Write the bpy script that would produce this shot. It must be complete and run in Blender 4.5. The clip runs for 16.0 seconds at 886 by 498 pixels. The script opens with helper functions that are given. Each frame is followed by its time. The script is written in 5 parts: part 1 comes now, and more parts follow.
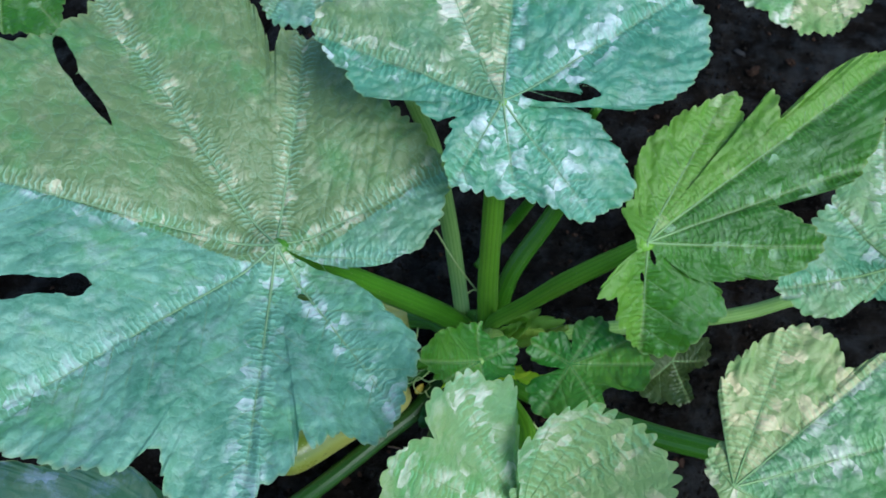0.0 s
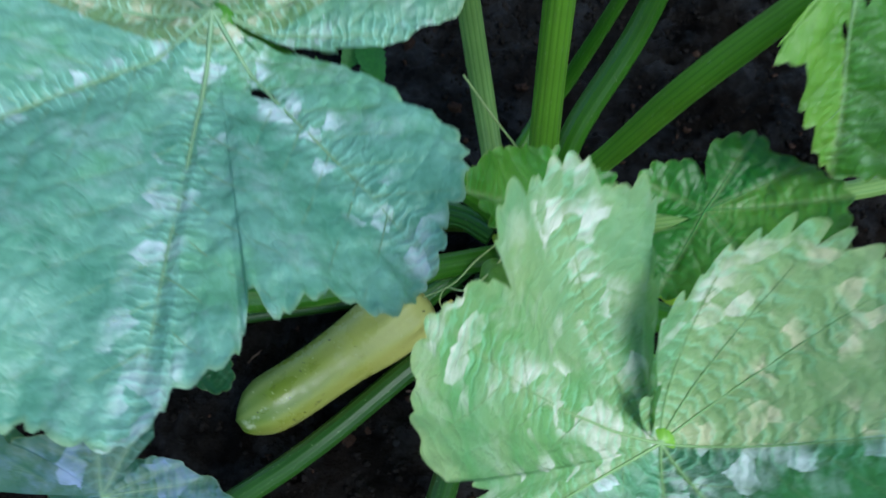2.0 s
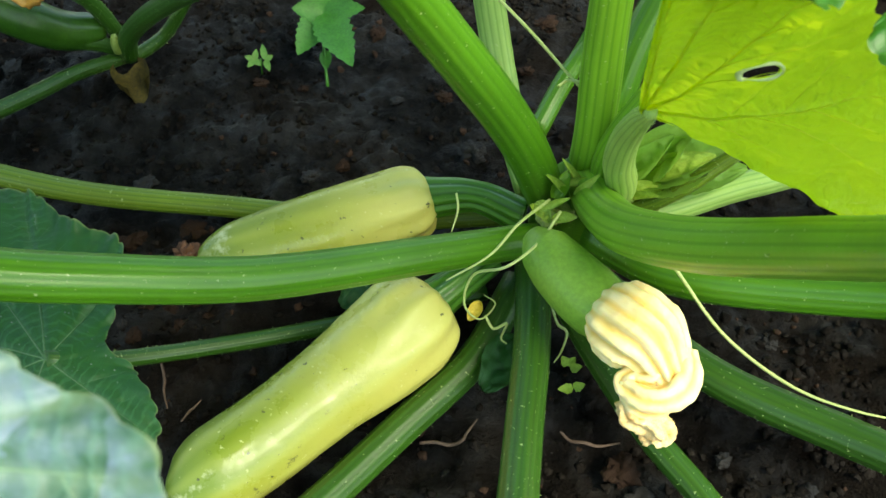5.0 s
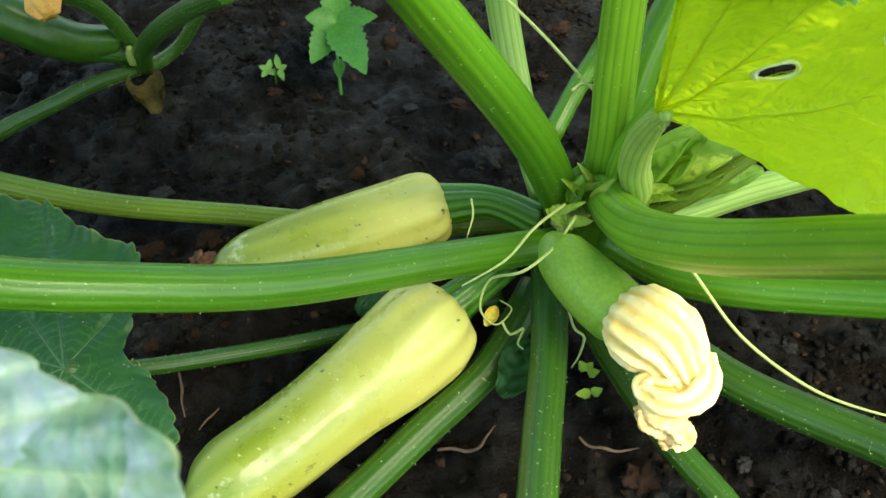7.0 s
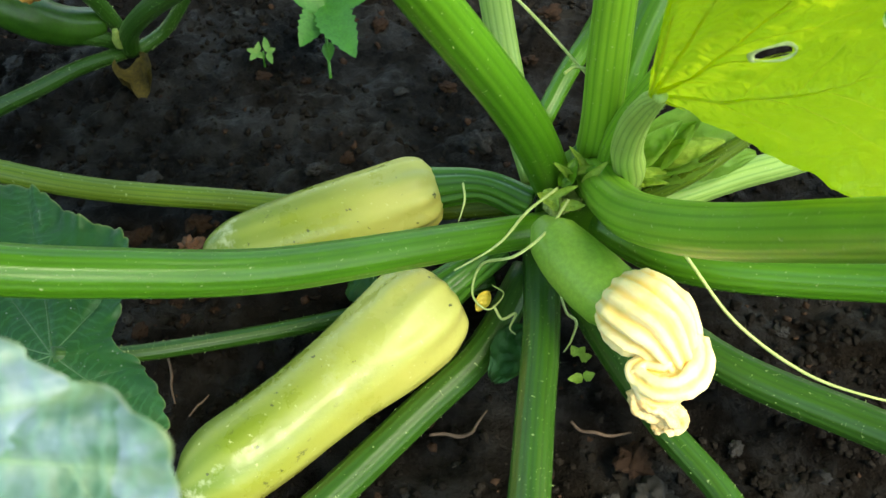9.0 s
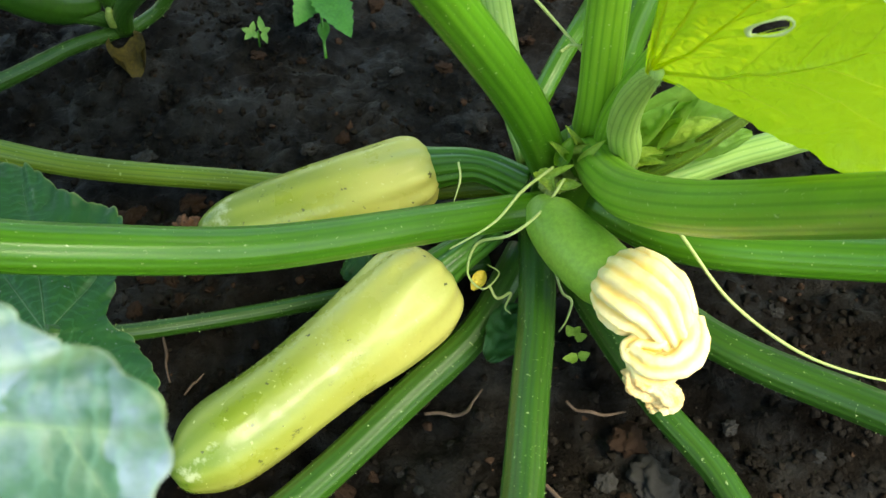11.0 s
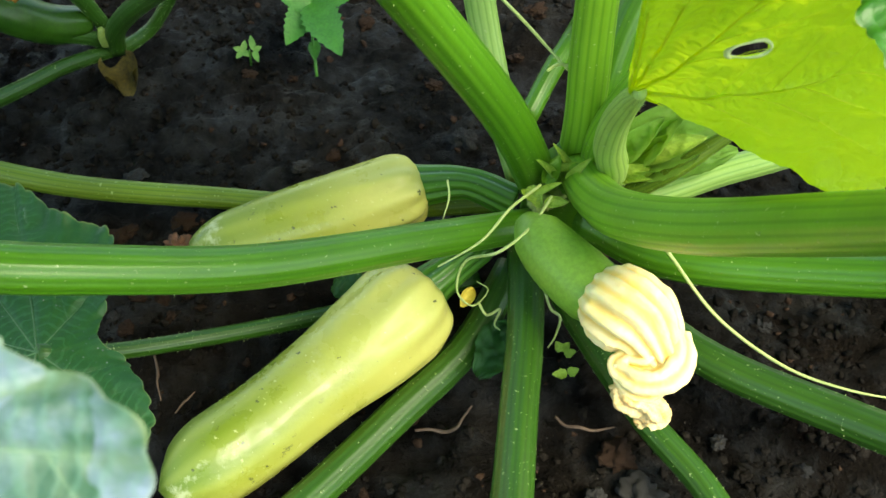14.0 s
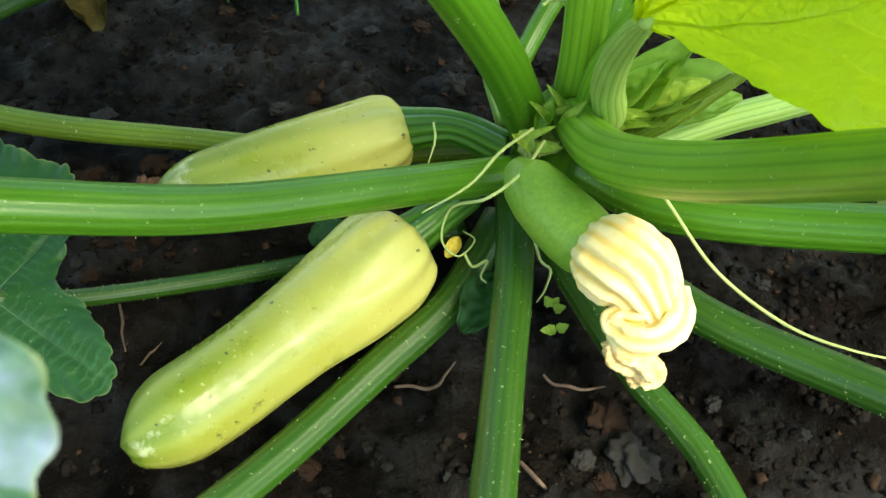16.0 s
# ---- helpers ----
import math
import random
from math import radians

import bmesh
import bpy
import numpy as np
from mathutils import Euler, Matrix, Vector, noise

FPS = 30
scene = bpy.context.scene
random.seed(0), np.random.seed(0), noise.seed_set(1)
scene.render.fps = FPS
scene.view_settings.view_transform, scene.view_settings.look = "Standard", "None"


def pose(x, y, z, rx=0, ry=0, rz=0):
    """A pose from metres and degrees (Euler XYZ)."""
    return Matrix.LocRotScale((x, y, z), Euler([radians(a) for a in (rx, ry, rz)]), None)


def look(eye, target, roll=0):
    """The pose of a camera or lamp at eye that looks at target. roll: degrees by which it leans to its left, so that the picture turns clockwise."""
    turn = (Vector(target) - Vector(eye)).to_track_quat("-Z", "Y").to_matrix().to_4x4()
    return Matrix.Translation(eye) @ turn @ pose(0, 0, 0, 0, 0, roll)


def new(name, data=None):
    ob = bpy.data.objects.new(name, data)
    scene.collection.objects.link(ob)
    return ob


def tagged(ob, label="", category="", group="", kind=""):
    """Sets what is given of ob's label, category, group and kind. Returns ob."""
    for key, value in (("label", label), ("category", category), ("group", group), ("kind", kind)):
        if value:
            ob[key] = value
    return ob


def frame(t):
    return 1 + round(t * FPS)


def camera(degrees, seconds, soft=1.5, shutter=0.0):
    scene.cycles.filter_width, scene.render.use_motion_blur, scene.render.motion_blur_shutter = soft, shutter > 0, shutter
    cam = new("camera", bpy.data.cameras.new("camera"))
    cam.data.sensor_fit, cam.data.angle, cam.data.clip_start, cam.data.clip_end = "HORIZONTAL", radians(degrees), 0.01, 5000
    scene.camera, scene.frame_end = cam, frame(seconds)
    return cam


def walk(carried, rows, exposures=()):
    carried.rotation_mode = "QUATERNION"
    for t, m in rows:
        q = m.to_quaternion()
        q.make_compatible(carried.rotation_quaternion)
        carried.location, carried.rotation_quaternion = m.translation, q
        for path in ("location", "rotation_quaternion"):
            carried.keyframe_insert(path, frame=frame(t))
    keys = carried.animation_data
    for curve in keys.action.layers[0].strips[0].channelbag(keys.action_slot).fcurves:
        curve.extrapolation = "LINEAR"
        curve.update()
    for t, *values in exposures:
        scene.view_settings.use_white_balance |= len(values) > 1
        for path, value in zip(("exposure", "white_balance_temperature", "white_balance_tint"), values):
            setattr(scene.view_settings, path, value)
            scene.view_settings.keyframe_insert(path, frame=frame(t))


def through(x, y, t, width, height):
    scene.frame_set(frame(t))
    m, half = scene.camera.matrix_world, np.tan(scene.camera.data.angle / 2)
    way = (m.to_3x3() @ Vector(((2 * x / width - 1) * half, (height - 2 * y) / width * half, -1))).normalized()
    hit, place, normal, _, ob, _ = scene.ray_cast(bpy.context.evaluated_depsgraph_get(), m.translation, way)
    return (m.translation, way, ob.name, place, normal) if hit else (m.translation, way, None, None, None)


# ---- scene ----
import itertools

cam = camera(51.1, 16.0, soft=1.5, shutter=0.5)
# a phone's small aperture, focused on the fruits
cam.data.dof.use_dof, cam.data.dof.focus_distance, cam.data.dof.aperture_fstop = True, 0.49, 26.0
METRES, EYE, TILT, LEAN, TURN = 0.65, 1.015, -60.0, 0.0, 0.0
ROWS = [
    (0.0, 0.0, 0.0, 0.0, 0.0, 0.0, -0.0),
    (0.5, -0.0091, 0.0113, -0.0066, 0.54, -0.08, 0.17),
    (1.0, -0.0208, 0.106, -0.0409, 0.65, -0.25, 0.86),
    (1.5, -0.0211, 0.2768, -0.1039, 0.72, -0.41, 2.18),
    (2.0, -0.0437, 0.4573, -0.171, -0.02, 0.18, 2.15),
    (2.5, -0.0721, 0.61, -0.238, -1.28, 1.83, 1.35),
    (3.0, -0.1074, 0.6902, -0.279, -0.54, 5.34, 1.63),
    (3.5, -0.1134, 0.7465, -0.2994, -1.55, 6.5, 3.36),
    (4.0, -0.1262, 0.7891, -0.3178, -4.25, 9.26, 4.57),
    (6.5, -0.1271, 0.8199, -0.3219, -2.72, 10.94, 6.76),
    (7.0, -0.1276, 0.8135, -0.3258, -2.8, 11.11, 6.63),
    (7.5, -0.1292, 0.8134, -0.3259, -2.3, 10.91, 6.7),
    (8.0, -0.1306, 0.8174, -0.3227, -2.6, 10.75, 6.78),
    (8.5, -0.1271, 0.8176, -0.324, -2.73, 10.42, 6.87),
    (9.0, -0.1298, 0.8189, -0.3249, -3.48, 10.11, 6.89),
    (11.5, -0.1301, 0.8212, -0.3306, -3.84, 9.13, 6.8),
    (12.0, -0.1301, 0.8205, -0.3304, -3.96, 9.31, 6.98),
    (12.5, -0.1308, 0.8213, -0.3278, -3.97, 9.41, 6.98),
    (13.0, -0.1268, 0.8203, -0.3258, -3.65, 9.51, 7.06),
    (13.5, -0.1263, 0.8189, -0.3266, -3.82, 9.56, 7.08),
    (14.0, -0.1254, 0.8145, -0.3285, -4.02, 10.0, 7.15),
    (14.5, -0.129, 0.8154, -0.3315, -4.0, 10.07, 6.89),
    (15.0, -0.124, 0.8302, -0.3327, -4.18, 9.42, 6.84),
    (15.5, -0.1221, 0.8515, -0.3324, -5.1, 8.03, 6.6),
    (16.0, -0.1216, 0.8612, -0.332, -5.08, 7.49, 6.3),
]
EXPOSURES = [(0.0, 0.42, 5450, 4), (1.5, 0.42, 5450, 4), (2.0, 0.55, 5400, 4), (2.6, 0.38, 5200, -5), (3.0, 0.5, 5300, -4), (3.5, 1.12, 6200, -6), (4.0, 1.5, 7000, -5), (6.5, 2.0, 7900, -2), (16.0, 2.0, 7900, -2)]
walk(cam, [(t, pose(0, 0, EYE, TILT, LEAN, TURN) @ pose(METRES * x, METRES * y, METRES * z, 90 + pitch, roll, yaw)) for t, x, y, z, yaw, pitch, roll in ROWS], EXPOSURES)

# ---- light ----
world = bpy.data.worlds.new("world")
scene.world = world
world.use_nodes = True
wn = world.node_tree
sky = wn.nodes.new("ShaderNodeTexSky")
sky.sky_type, sky.sun_disc = "NISHITA", False
sky.sun_elevation, sky.sun_rotation = radians(53), radians(136)
wn.links.new(sky.outputs[0], wn.nodes["Background"].inputs[0])
wn.nodes["Background"].inputs[1].default_value = 0.12
sun = new("sun", bpy.data.lights.new("sun", "SUN"))
sun.data.energy, sun.data.angle, sun.data.color = 2.3, radians(32), (1.0, 0.95, 0.86)
sun.matrix_world = look((1.05, -1.1, 2.05), (0, 0, 0))


# ---- materials ----
def material(name, rough=0.5):
    m = bpy.data.materials.new(name)
    m.use_nodes = True
    t = m.node_tree
    b = t.nodes["Principled BSDF"]
    b.inputs["Roughness"].default_value = rough
    return m, t, b


def node(t, kind, **inputs):
    n = t.nodes.new(kind)
    for k, v in inputs.items():
        n.inputs[k.replace("_", " ")].default_value = v
    return n


def noise_tex(t, scale, detail=4.0, rough=0.55, coord="Object"):
    c = t.nodes.new("ShaderNodeTexCoord")
    n = node(t, "ShaderNodeTexNoise", Scale=scale, Detail=detail, Roughness=rough)
    t.links.new(c.outputs[coord], n.inputs["Vector"])
    return n


def ramp(t, source, stops):
    r = t.nodes.new("ShaderNodeValToRGB")
    e = r.color_ramp.elements
    while len(e) < len(stops):
        e.new(0.5)
    for k, (p, c) in enumerate(stops):
        e[k].position, e[k].color = p, (*c, 1) if len(c) == 3 else c
    t.links.new(source, r.inputs[0])
    return r


def mix(t, fac, a, b, mode="MIX"):
    m = t.nodes.new("ShaderNodeMix")
    m.data_type, m.blend_type = "RGBA", mode
    for s, v in ((0, fac), (6, a), (7, b)):
        if hasattr(v, "is_linked"):
            t.links.new(v, m.inputs[s])
        else:
            m.inputs[s].default_value = v if s == 0 else (*v, 1)
    return m.outputs[2]


def bump(t, b, height, strength, distance):
    n = node(t, "ShaderNodeBump", Strength=strength, Distance=distance)
    t.links.new(height, n.inputs["Height"])
    t.links.new(n.outputs[0], b.inputs["Normal"])
    return n


def leaf_material(name, dark, light, silver, amount, through_colour, through=0.25, rough=0.42, olive=None, gloss=0.5, cell=95.0, vein_tint=(0.30, 0.38, 0.16), relief=0.7, edge=0.10):
    """Leaf blade: green in two scales, angular silver mottling near the veins, a little light let through."""
    m, t, b = material(name, rough)
    b.inputs["Specular IOR Level"].default_value = gloss
    big, small = noise_tex(t, 14, 3), noise_tex(t, 160, 5)
    col = mix(t, ramp(t, big.outputs[0], [(0.35, (0, 0, 0)), (0.65, (1, 1, 1))]).outputs[0], dark, light)
    col = mix(t, 0.35, col, ramp(t, small.outputs[0], [(0.3, tuple(v * 0.55 for v in dark)), (0.7, light)]).outputs[0])
    if olive:
        tint = t.nodes.new("ShaderNodeAttribute")
        tint.attribute_name = "tint"
        blend = t.nodes.new("ShaderNodeMath")
        blend.operation = "MULTIPLY_ADD"
        t.links.new(noise_tex(t, 22, 4).outputs[0], blend.inputs[0])
        blend.inputs[1].default_value = 0.8
        t.links.new(tint.outputs["Fac"], blend.inputs[2])
        col = mix(t, ramp(t, blend.outputs[0], [(0.55, (0, 0, 0)), (1.0, (0.9, 0.9, 0.9))]).outputs[0], col, olive)
        # tint below zero darkens a sector: shade painted into the leaf colour
        sector_shade = t.nodes.new("ShaderNodeMath")
        sector_shade.operation = "MULTIPLY"
        t.links.new(tint.outputs["Fac"], sector_shade.inputs[0])
        sector_shade.inputs[1].default_value = -1.0
        col = mix(t, sector_shade.outputs[0], col, tuple(v * 0.45 for v in dark))
    co = t.nodes.new("ShaderNodeTexCoord")
    v = node(t, "ShaderNodeTexVoronoi", Scale=cell, Randomness=1.0)
    t.links.new(mix(t, 0.012, co.outputs["Object"], noise_tex(t, 55, 4).outputs["Color"]), v.inputs["Vector"])
    cell = t.nodes.new("ShaderNodeSeparateColor")
    t.links.new(v.outputs["Color"], cell.inputs[0])
    near = t.nodes.new("ShaderNodeAttribute")
    near.attribute_name = "near_vein"
    add = t.nodes.new("ShaderNodeMath")
    add.operation = "MULTIPLY_ADD"
    t.links.new(cell.outputs[0], add.inputs[0])
    add.inputs[1].default_value = 0.62
    half = t.nodes.new("ShaderNodeMath")
    half.operation = "MULTIPLY"
    t.links.new(near.outputs["Fac"], half.inputs[0])
    half.inputs[1].default_value = 0.38
    t.links.new(half.outputs[0], add.inputs[2])
    patch = ramp(t, add.outputs[0], [(0.97 - amount, (0, 0, 0)), (0.97 - amount + edge, (1, 1, 1))])
    soft = noise_tex(t, 45, 4)
    pm = t.nodes.new("ShaderNodeMath")
    pm.operation = "MULTIPLY"
    t.links.new(patch.outputs[0], pm.inputs[0])
    t.links.new(ramp(t, soft.outputs[0], [(0.40, (0, 0, 0)), (0.62, (1, 1, 1))]).outputs[0], pm.inputs[1])
    greener = tuple(v * k for v, k in zip(dark, (1.15, 1.15, 0.5)))
    col = mix(t, ramp(t, noise_tex(t, 13, 5, 0.6).outputs[0], [(0.50, (0, 0, 0)), (0.62, (0.55, 0.55, 0.55))]).outputs[0], col, greener)
    bloom = ramp(t, noise_tex(t, 42, 6, 0.72).outputs[0], [(0.52, (0, 0, 0)), (0.70, (0.34, 0.34, 0.34))]).outputs[0]
    pale = silver
    if olive:
        pale = mix(t, ramp(t, tint.outputs["Fac"], [(0.2, (0, 0, 0)), (0.8, (1, 1, 1))]).outputs[0], silver, tuple(v * k for v, k in zip(silver, (1.05, 0.86, 0.55))))
    if amount > 0.05:
        col = mix(t, bloom, col, pale)
    col = mix(t, pm.outputs[0], col, pale)
    vein = t.nodes.new("ShaderNodeAttribute")
    vein.attribute_name = "vein"
    col = mix(t, ramp(t, vein.outputs["Fac"], [(0.3, (0, 0, 0)), (1.0, (0.4, 0.4, 0.4))]).outputs[0], col, vein_tint)
    n1 = noise_tex(t, 120, 6, 0.68)
    warp = mix(t, 0.022, co.outputs["Object"], noise_tex(t, 60, 5).outputs["Color"])
    net = node(t, "ShaderNodeTexVoronoi", Scale=105.0)
    net.feature = "DISTANCE_TO_EDGE"
    t.links.new(warp, net.inputs["Vector"])
    col = mix(t, ramp(t, net.outputs["Distance"], [(0.015, (0.07, 0.07, 0.07)), (0.06, (0, 0, 0))]).outputs[0], col, tuple(min(1, v * 1.9) for v in light))
    margin = t.nodes.new("ShaderNodeAttribute")
    margin.attribute_name = "margin"
    col = mix(t, ramp(t, margin.outputs["Fac"], [(0.98, (0, 0, 0)), (0.998, (0.35, 0.35, 0.35))]).outputs[0], col, (0.36, 0.42, 0.14))
    cells = ramp(t, net.outputs["Distance"], [(0.0, (0, 0, 0)), (0.15, (0.2, 0.2, 0.2)), (0.4, (0.34, 0.34, 0.34))])
    s = t.nodes.new("ShaderNodeMath")
    s.operation = "MULTIPLY_ADD"
    t.links.new(n1.outputs[0], s.inputs[0])
    s.inputs[1].default_value = 1.1
    t.links.new(cells.outputs[0], s.inputs[2])
    along = t.nodes.new("ShaderNodeAttribute")
    along.attribute_name = "along"
    crimp = t.nodes.new("ShaderNodeMath")
    crimp.operation = "MULTIPLY_ADD"
    t.links.new(along.outputs["Fac"], crimp.inputs[0])
    crimp.inputs[1].default_value = 1300.0
    shift = t.nodes.new("ShaderNodeMath")
    shift.operation = "MULTIPLY"
    t.links.new(noise_tex(t, 90, 3).outputs[0], shift.inputs[0])
    shift.inputs[1].default_value = 14.0
    t.links.new(shift.outputs[0], crimp.inputs[2])
    wave = t.nodes.new("ShaderNodeMath")
    wave.operation = "SINE"
    t.links.new(crimp.outputs[0], wave.inputs[0])
    held = t.nodes.new("ShaderNodeMath")
    held.operation = "MULTIPLY"
    t.links.new(wave.outputs[0], held.inputs[0])
    t.links.new(near.outputs["Fac"], held.inputs[1])
    comb = ramp(t, held.outputs[0], [(0.45, (0, 0, 0)), (0.85, (0.30, 0.30, 0.30))]).outputs[0]
    col = mix(t, comb, col, tuple(min(1, v * 1.7 + 0.03) for v in light))
    t.links.new(col, b.inputs["Base Color"])
    sum_ = t.nodes.new("ShaderNodeMath")
    sum_.operation = "MULTIPLY_ADD"
    t.links.new(held.outputs[0], sum_.inputs[0])
    sum_.inputs[1].default_value = 0.22
    t.links.new(s.outputs[0], sum_.inputs[2])
    s = sum_
    bp = bump(t, b, s.outputs[0], relief, 0.0015)
    tr = t.nodes.new("ShaderNodeBsdfTranslucent")
    tr.inputs[0].default_value = (*through_colour, 1)
    t.links.new(bp.outputs[0], tr.inputs["Normal"])
    ms = t.nodes.new("ShaderNodeMixShader")
    ms.inputs[0].default_value = through
    t.links.new(b.outputs[0], ms.inputs[1])
    t.links.new(tr.outputs[0], ms.inputs[2])
    t.links.new(ms.outputs[0], t.nodes["Material Output"].inputs[0])
    return m


def plain_material(name, a, b_, scale, rough, bump_scale=0.0, strength=0.3, distance=0.001, spec=0.5):
    m, t, b = material(name, rough)
    n1, n2 = noise_tex(t, scale, 5), noise_tex(t, scale * 9, 3)
    col = mix(t, ramp(t, n1.outputs[0], [(0.3, (0, 0, 0)), (0.7, (1, 1, 1))]).outputs[0], a, b_)
    col = mix(t, 0.25, col, ramp(t, n2.outputs[0], [(0.35, tuple(v * 0.6 for v in a)), (0.65, tuple(min(1, v * 1.2) for v in b_))]).outputs[0])
    t.links.new(col, b.inputs["Base Color"])
    if bump_scale:
        bump(t, b, noise_tex(t, bump_scale, 4).outputs[0], strength, distance)
    b.inputs["Specular IOR Level"].default_value = spec
    return m


def stalk_material(name, valley, crest, rough, speck=(0.45, 0.55, 0.28)):
    """Ribbed green stalk: paler crests, darker furrows, blotches and tiny pale specks."""
    m, t, b = material(name, rough)
    rib = t.nodes.new("ShaderNodeAttribute")
    rib.attribute_name = "rib"
    col = mix(t, ramp(t, rib.outputs["Fac"], [(0.0, (0.3, 0.3, 0.3)), (0.35, (1, 1, 1))]).outputs[0], valley, crest)
    col = mix(t, ramp(t, noise_tex(t, 22, 4).outputs[0], [(0.35, (0, 0, 0)), (0.7, (0.45, 0.45, 0.45))]).outputs[0], col, tuple(v * 0.55 for v in crest))
    col = mix(t, ramp(t, noise_tex(t, 420, 2).outputs[0], [(0.69, (0, 0, 0)), (0.74, (0.6, 0.6, 0.6))]).outputs[0], col, speck)
    t.links.new(col, b.inputs["Base Color"])
    bump(t, b, noise_tex(t, 380, 3).outputs[0], 0.25, 0.0006)
    return m


LEAF_BLUE = leaf_material("leaf_blue_green", (0.070, 0.25, 0.135), (0.27, 0.52, 0.38), (0.58, 0.68, 0.66), 0.26, (0.20, 0.42, 0.05), 0.2, 0.42, gloss=0.65, olive=(0.165, 0.235, 0.075), vein_tint=(0.20, 0.34, 0.20))
LEAF_PALE = leaf_material("leaf_pale_green", (0.085, 0.27, 0.085), (0.22, 0.43, 0.19), (0.80, 0.82, 0.66), 0.36, (0.25, 0.48, 0.05), 0.22, 0.36, olive=(0.34, 0.43, 0.15))
LEAF_SILVER = leaf_material("leaf_silvery_green", (0.07, 0.27, 0.12), (0.20, 0.43, 0.25), (0.70, 0.78, 0.74), 0.31, (0.25, 0.48, 0.05), 0.2, 0.46, olive=(0.30, 0.42, 0.16))
LEAF_TEAL = leaf_material("leaf_teal_flecked", (0.045, 0.21, 0.11), (0.16, 0.41, 0.28), (0.74, 0.82, 0.80), 0.34, (0.25, 0.48, 0.05), 0.2, 0.40, gloss=0.7, olive=(0.19, 0.29, 0.11), vein_tint=(0.24, 0.38, 0.22))
LEAF_YOUNG = leaf_material("leaf_young_green", (0.018, 0.10, 0.006), (0.065, 0.22, 0.016), (0.38, 0.55, 0.33), 0.13, (0.45, 0.70, 0.02), 0.2, olive=(0.15, 0.31, 0.03), rough=0.45)
# darker copy of the young leaf, shade near the crown painted into it
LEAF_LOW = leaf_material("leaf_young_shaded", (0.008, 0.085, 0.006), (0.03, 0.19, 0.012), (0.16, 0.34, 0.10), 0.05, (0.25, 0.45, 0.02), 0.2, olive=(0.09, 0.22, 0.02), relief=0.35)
LEAF_WHITE = leaf_material("leaf_whitened", (0.018, 0.08, 0.045), (0.05, 0.13, 0.10), (0.30, 0.38, 0.60), 0.44, (0.25, 0.48, 0.05), 0.2, 0.55, cell=95.0, relief=0.4, edge=0.25, olive=(0.08, 0.17, 0.17), vein_tint=(0.2, 0.3, 0.2))
# lit copy of the young leaf: backlight raised in base and through colours
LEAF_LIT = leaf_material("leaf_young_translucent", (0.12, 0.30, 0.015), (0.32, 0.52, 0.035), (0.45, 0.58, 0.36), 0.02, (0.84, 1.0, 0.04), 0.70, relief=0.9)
# darker leaf green for the low leaves, their shade kept in the colour
LEAF_SHADED = leaf_material("leaf_shaded_green", (0.012, 0.068, 0.018), (0.026, 0.106, 0.028), (0.3, 0.4, 0.3), 0.02, (0.12, 0.28, 0.04), 0.15, gloss=0.3, vein_tint=(0.05, 0.14, 0.06), relief=0.2)
LEAF_OLD = leaf_material("leaf_old_yellowing", (0.014, 0.05, 0.010), (0.07, 0.095, 0.015), (0.2, 0.2, 0.1), 0.02, (0.3, 0.3, 0.05), 0.15)
VEIN = plain_material("vein_pale", (0.18, 0.32, 0.11), (0.27, 0.41, 0.16), 60, 0.5)
VEIN_BLUE = plain_material("vein_blue_green", (0.15, 0.29, 0.15), (0.24, 0.36, 0.17), 60, 0.5)
VEIN_DARK = plain_material("vein_dark_green", (0.05, 0.13, 0.05), (0.08, 0.18, 0.06), 60, 0.5)
VEIN_YOUNG = plain_material("vein_young_green", (0.03, 0.16, 0.02), (0.06, 0.24, 0.03), 60, 0.5)
# vein to match the lit leaf, the same backlight raised in its colours
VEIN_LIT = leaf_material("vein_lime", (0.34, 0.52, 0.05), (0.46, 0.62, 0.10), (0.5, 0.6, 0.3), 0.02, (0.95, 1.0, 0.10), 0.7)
PETIOLE = stalk_material("petiole_green", (0.042, 0.155, 0.007), (0.070, 0.210, 0.010), 0.36)
PETIOLE_LIME = stalk_material("petiole_lime", (0.085, 0.25, 0.010), (0.20, 0.42, 0.031), 0.42)
PETIOLE_PALE = stalk_material("petiole_pale_green", (0.13, 0.30, 0.045), (0.30, 0.48, 0.12), 0.42)
PETIOLE_YOUNG = stalk_material("petiole_young_pale", (0.14, 0.28, 0.03), (0.36, 0.52, 0.12), 0.5)
PETIOLE_OLIVE = stalk_material("petiole_olive_green", (0.045, 0.12, 0.006), (0.13, 0.21, 0.015), 0.42)
# darker copy of the petiole green, shade of low and neighbouring stalks painted in
PETIOLE_SHADED = stalk_material("petiole_shaded_green", (0.014, 0.060, 0.005), (0.029, 0.094, 0.008), 0.40)
FRUIT, ft, fb = material("fruit_pale_green", 0.26)
fcol = mix(ft, ramp(ft, noise_tex(ft, 16, 4).outputs[0], [(0.35, (0, 0, 0)), (0.65, (1, 1, 1))]).outputs[0], (0.30, 0.33, 0.045), (0.41, 0.42, 0.085))
flong = ft.nodes.new("ShaderNodeAttribute")
flong.attribute_name = "length"
fcol = mix(ft, ramp(ft, flong.outputs["Fac"], [(0.0, (0, 0, 0)), (0.3, (0.1, 0.1, 0.1)), (0.65, (0.6, 0.6, 0.6)), (1.0, (0.95, 0.95, 0.95))]).outputs[0], fcol, (0.088, 0.165, 0.010))
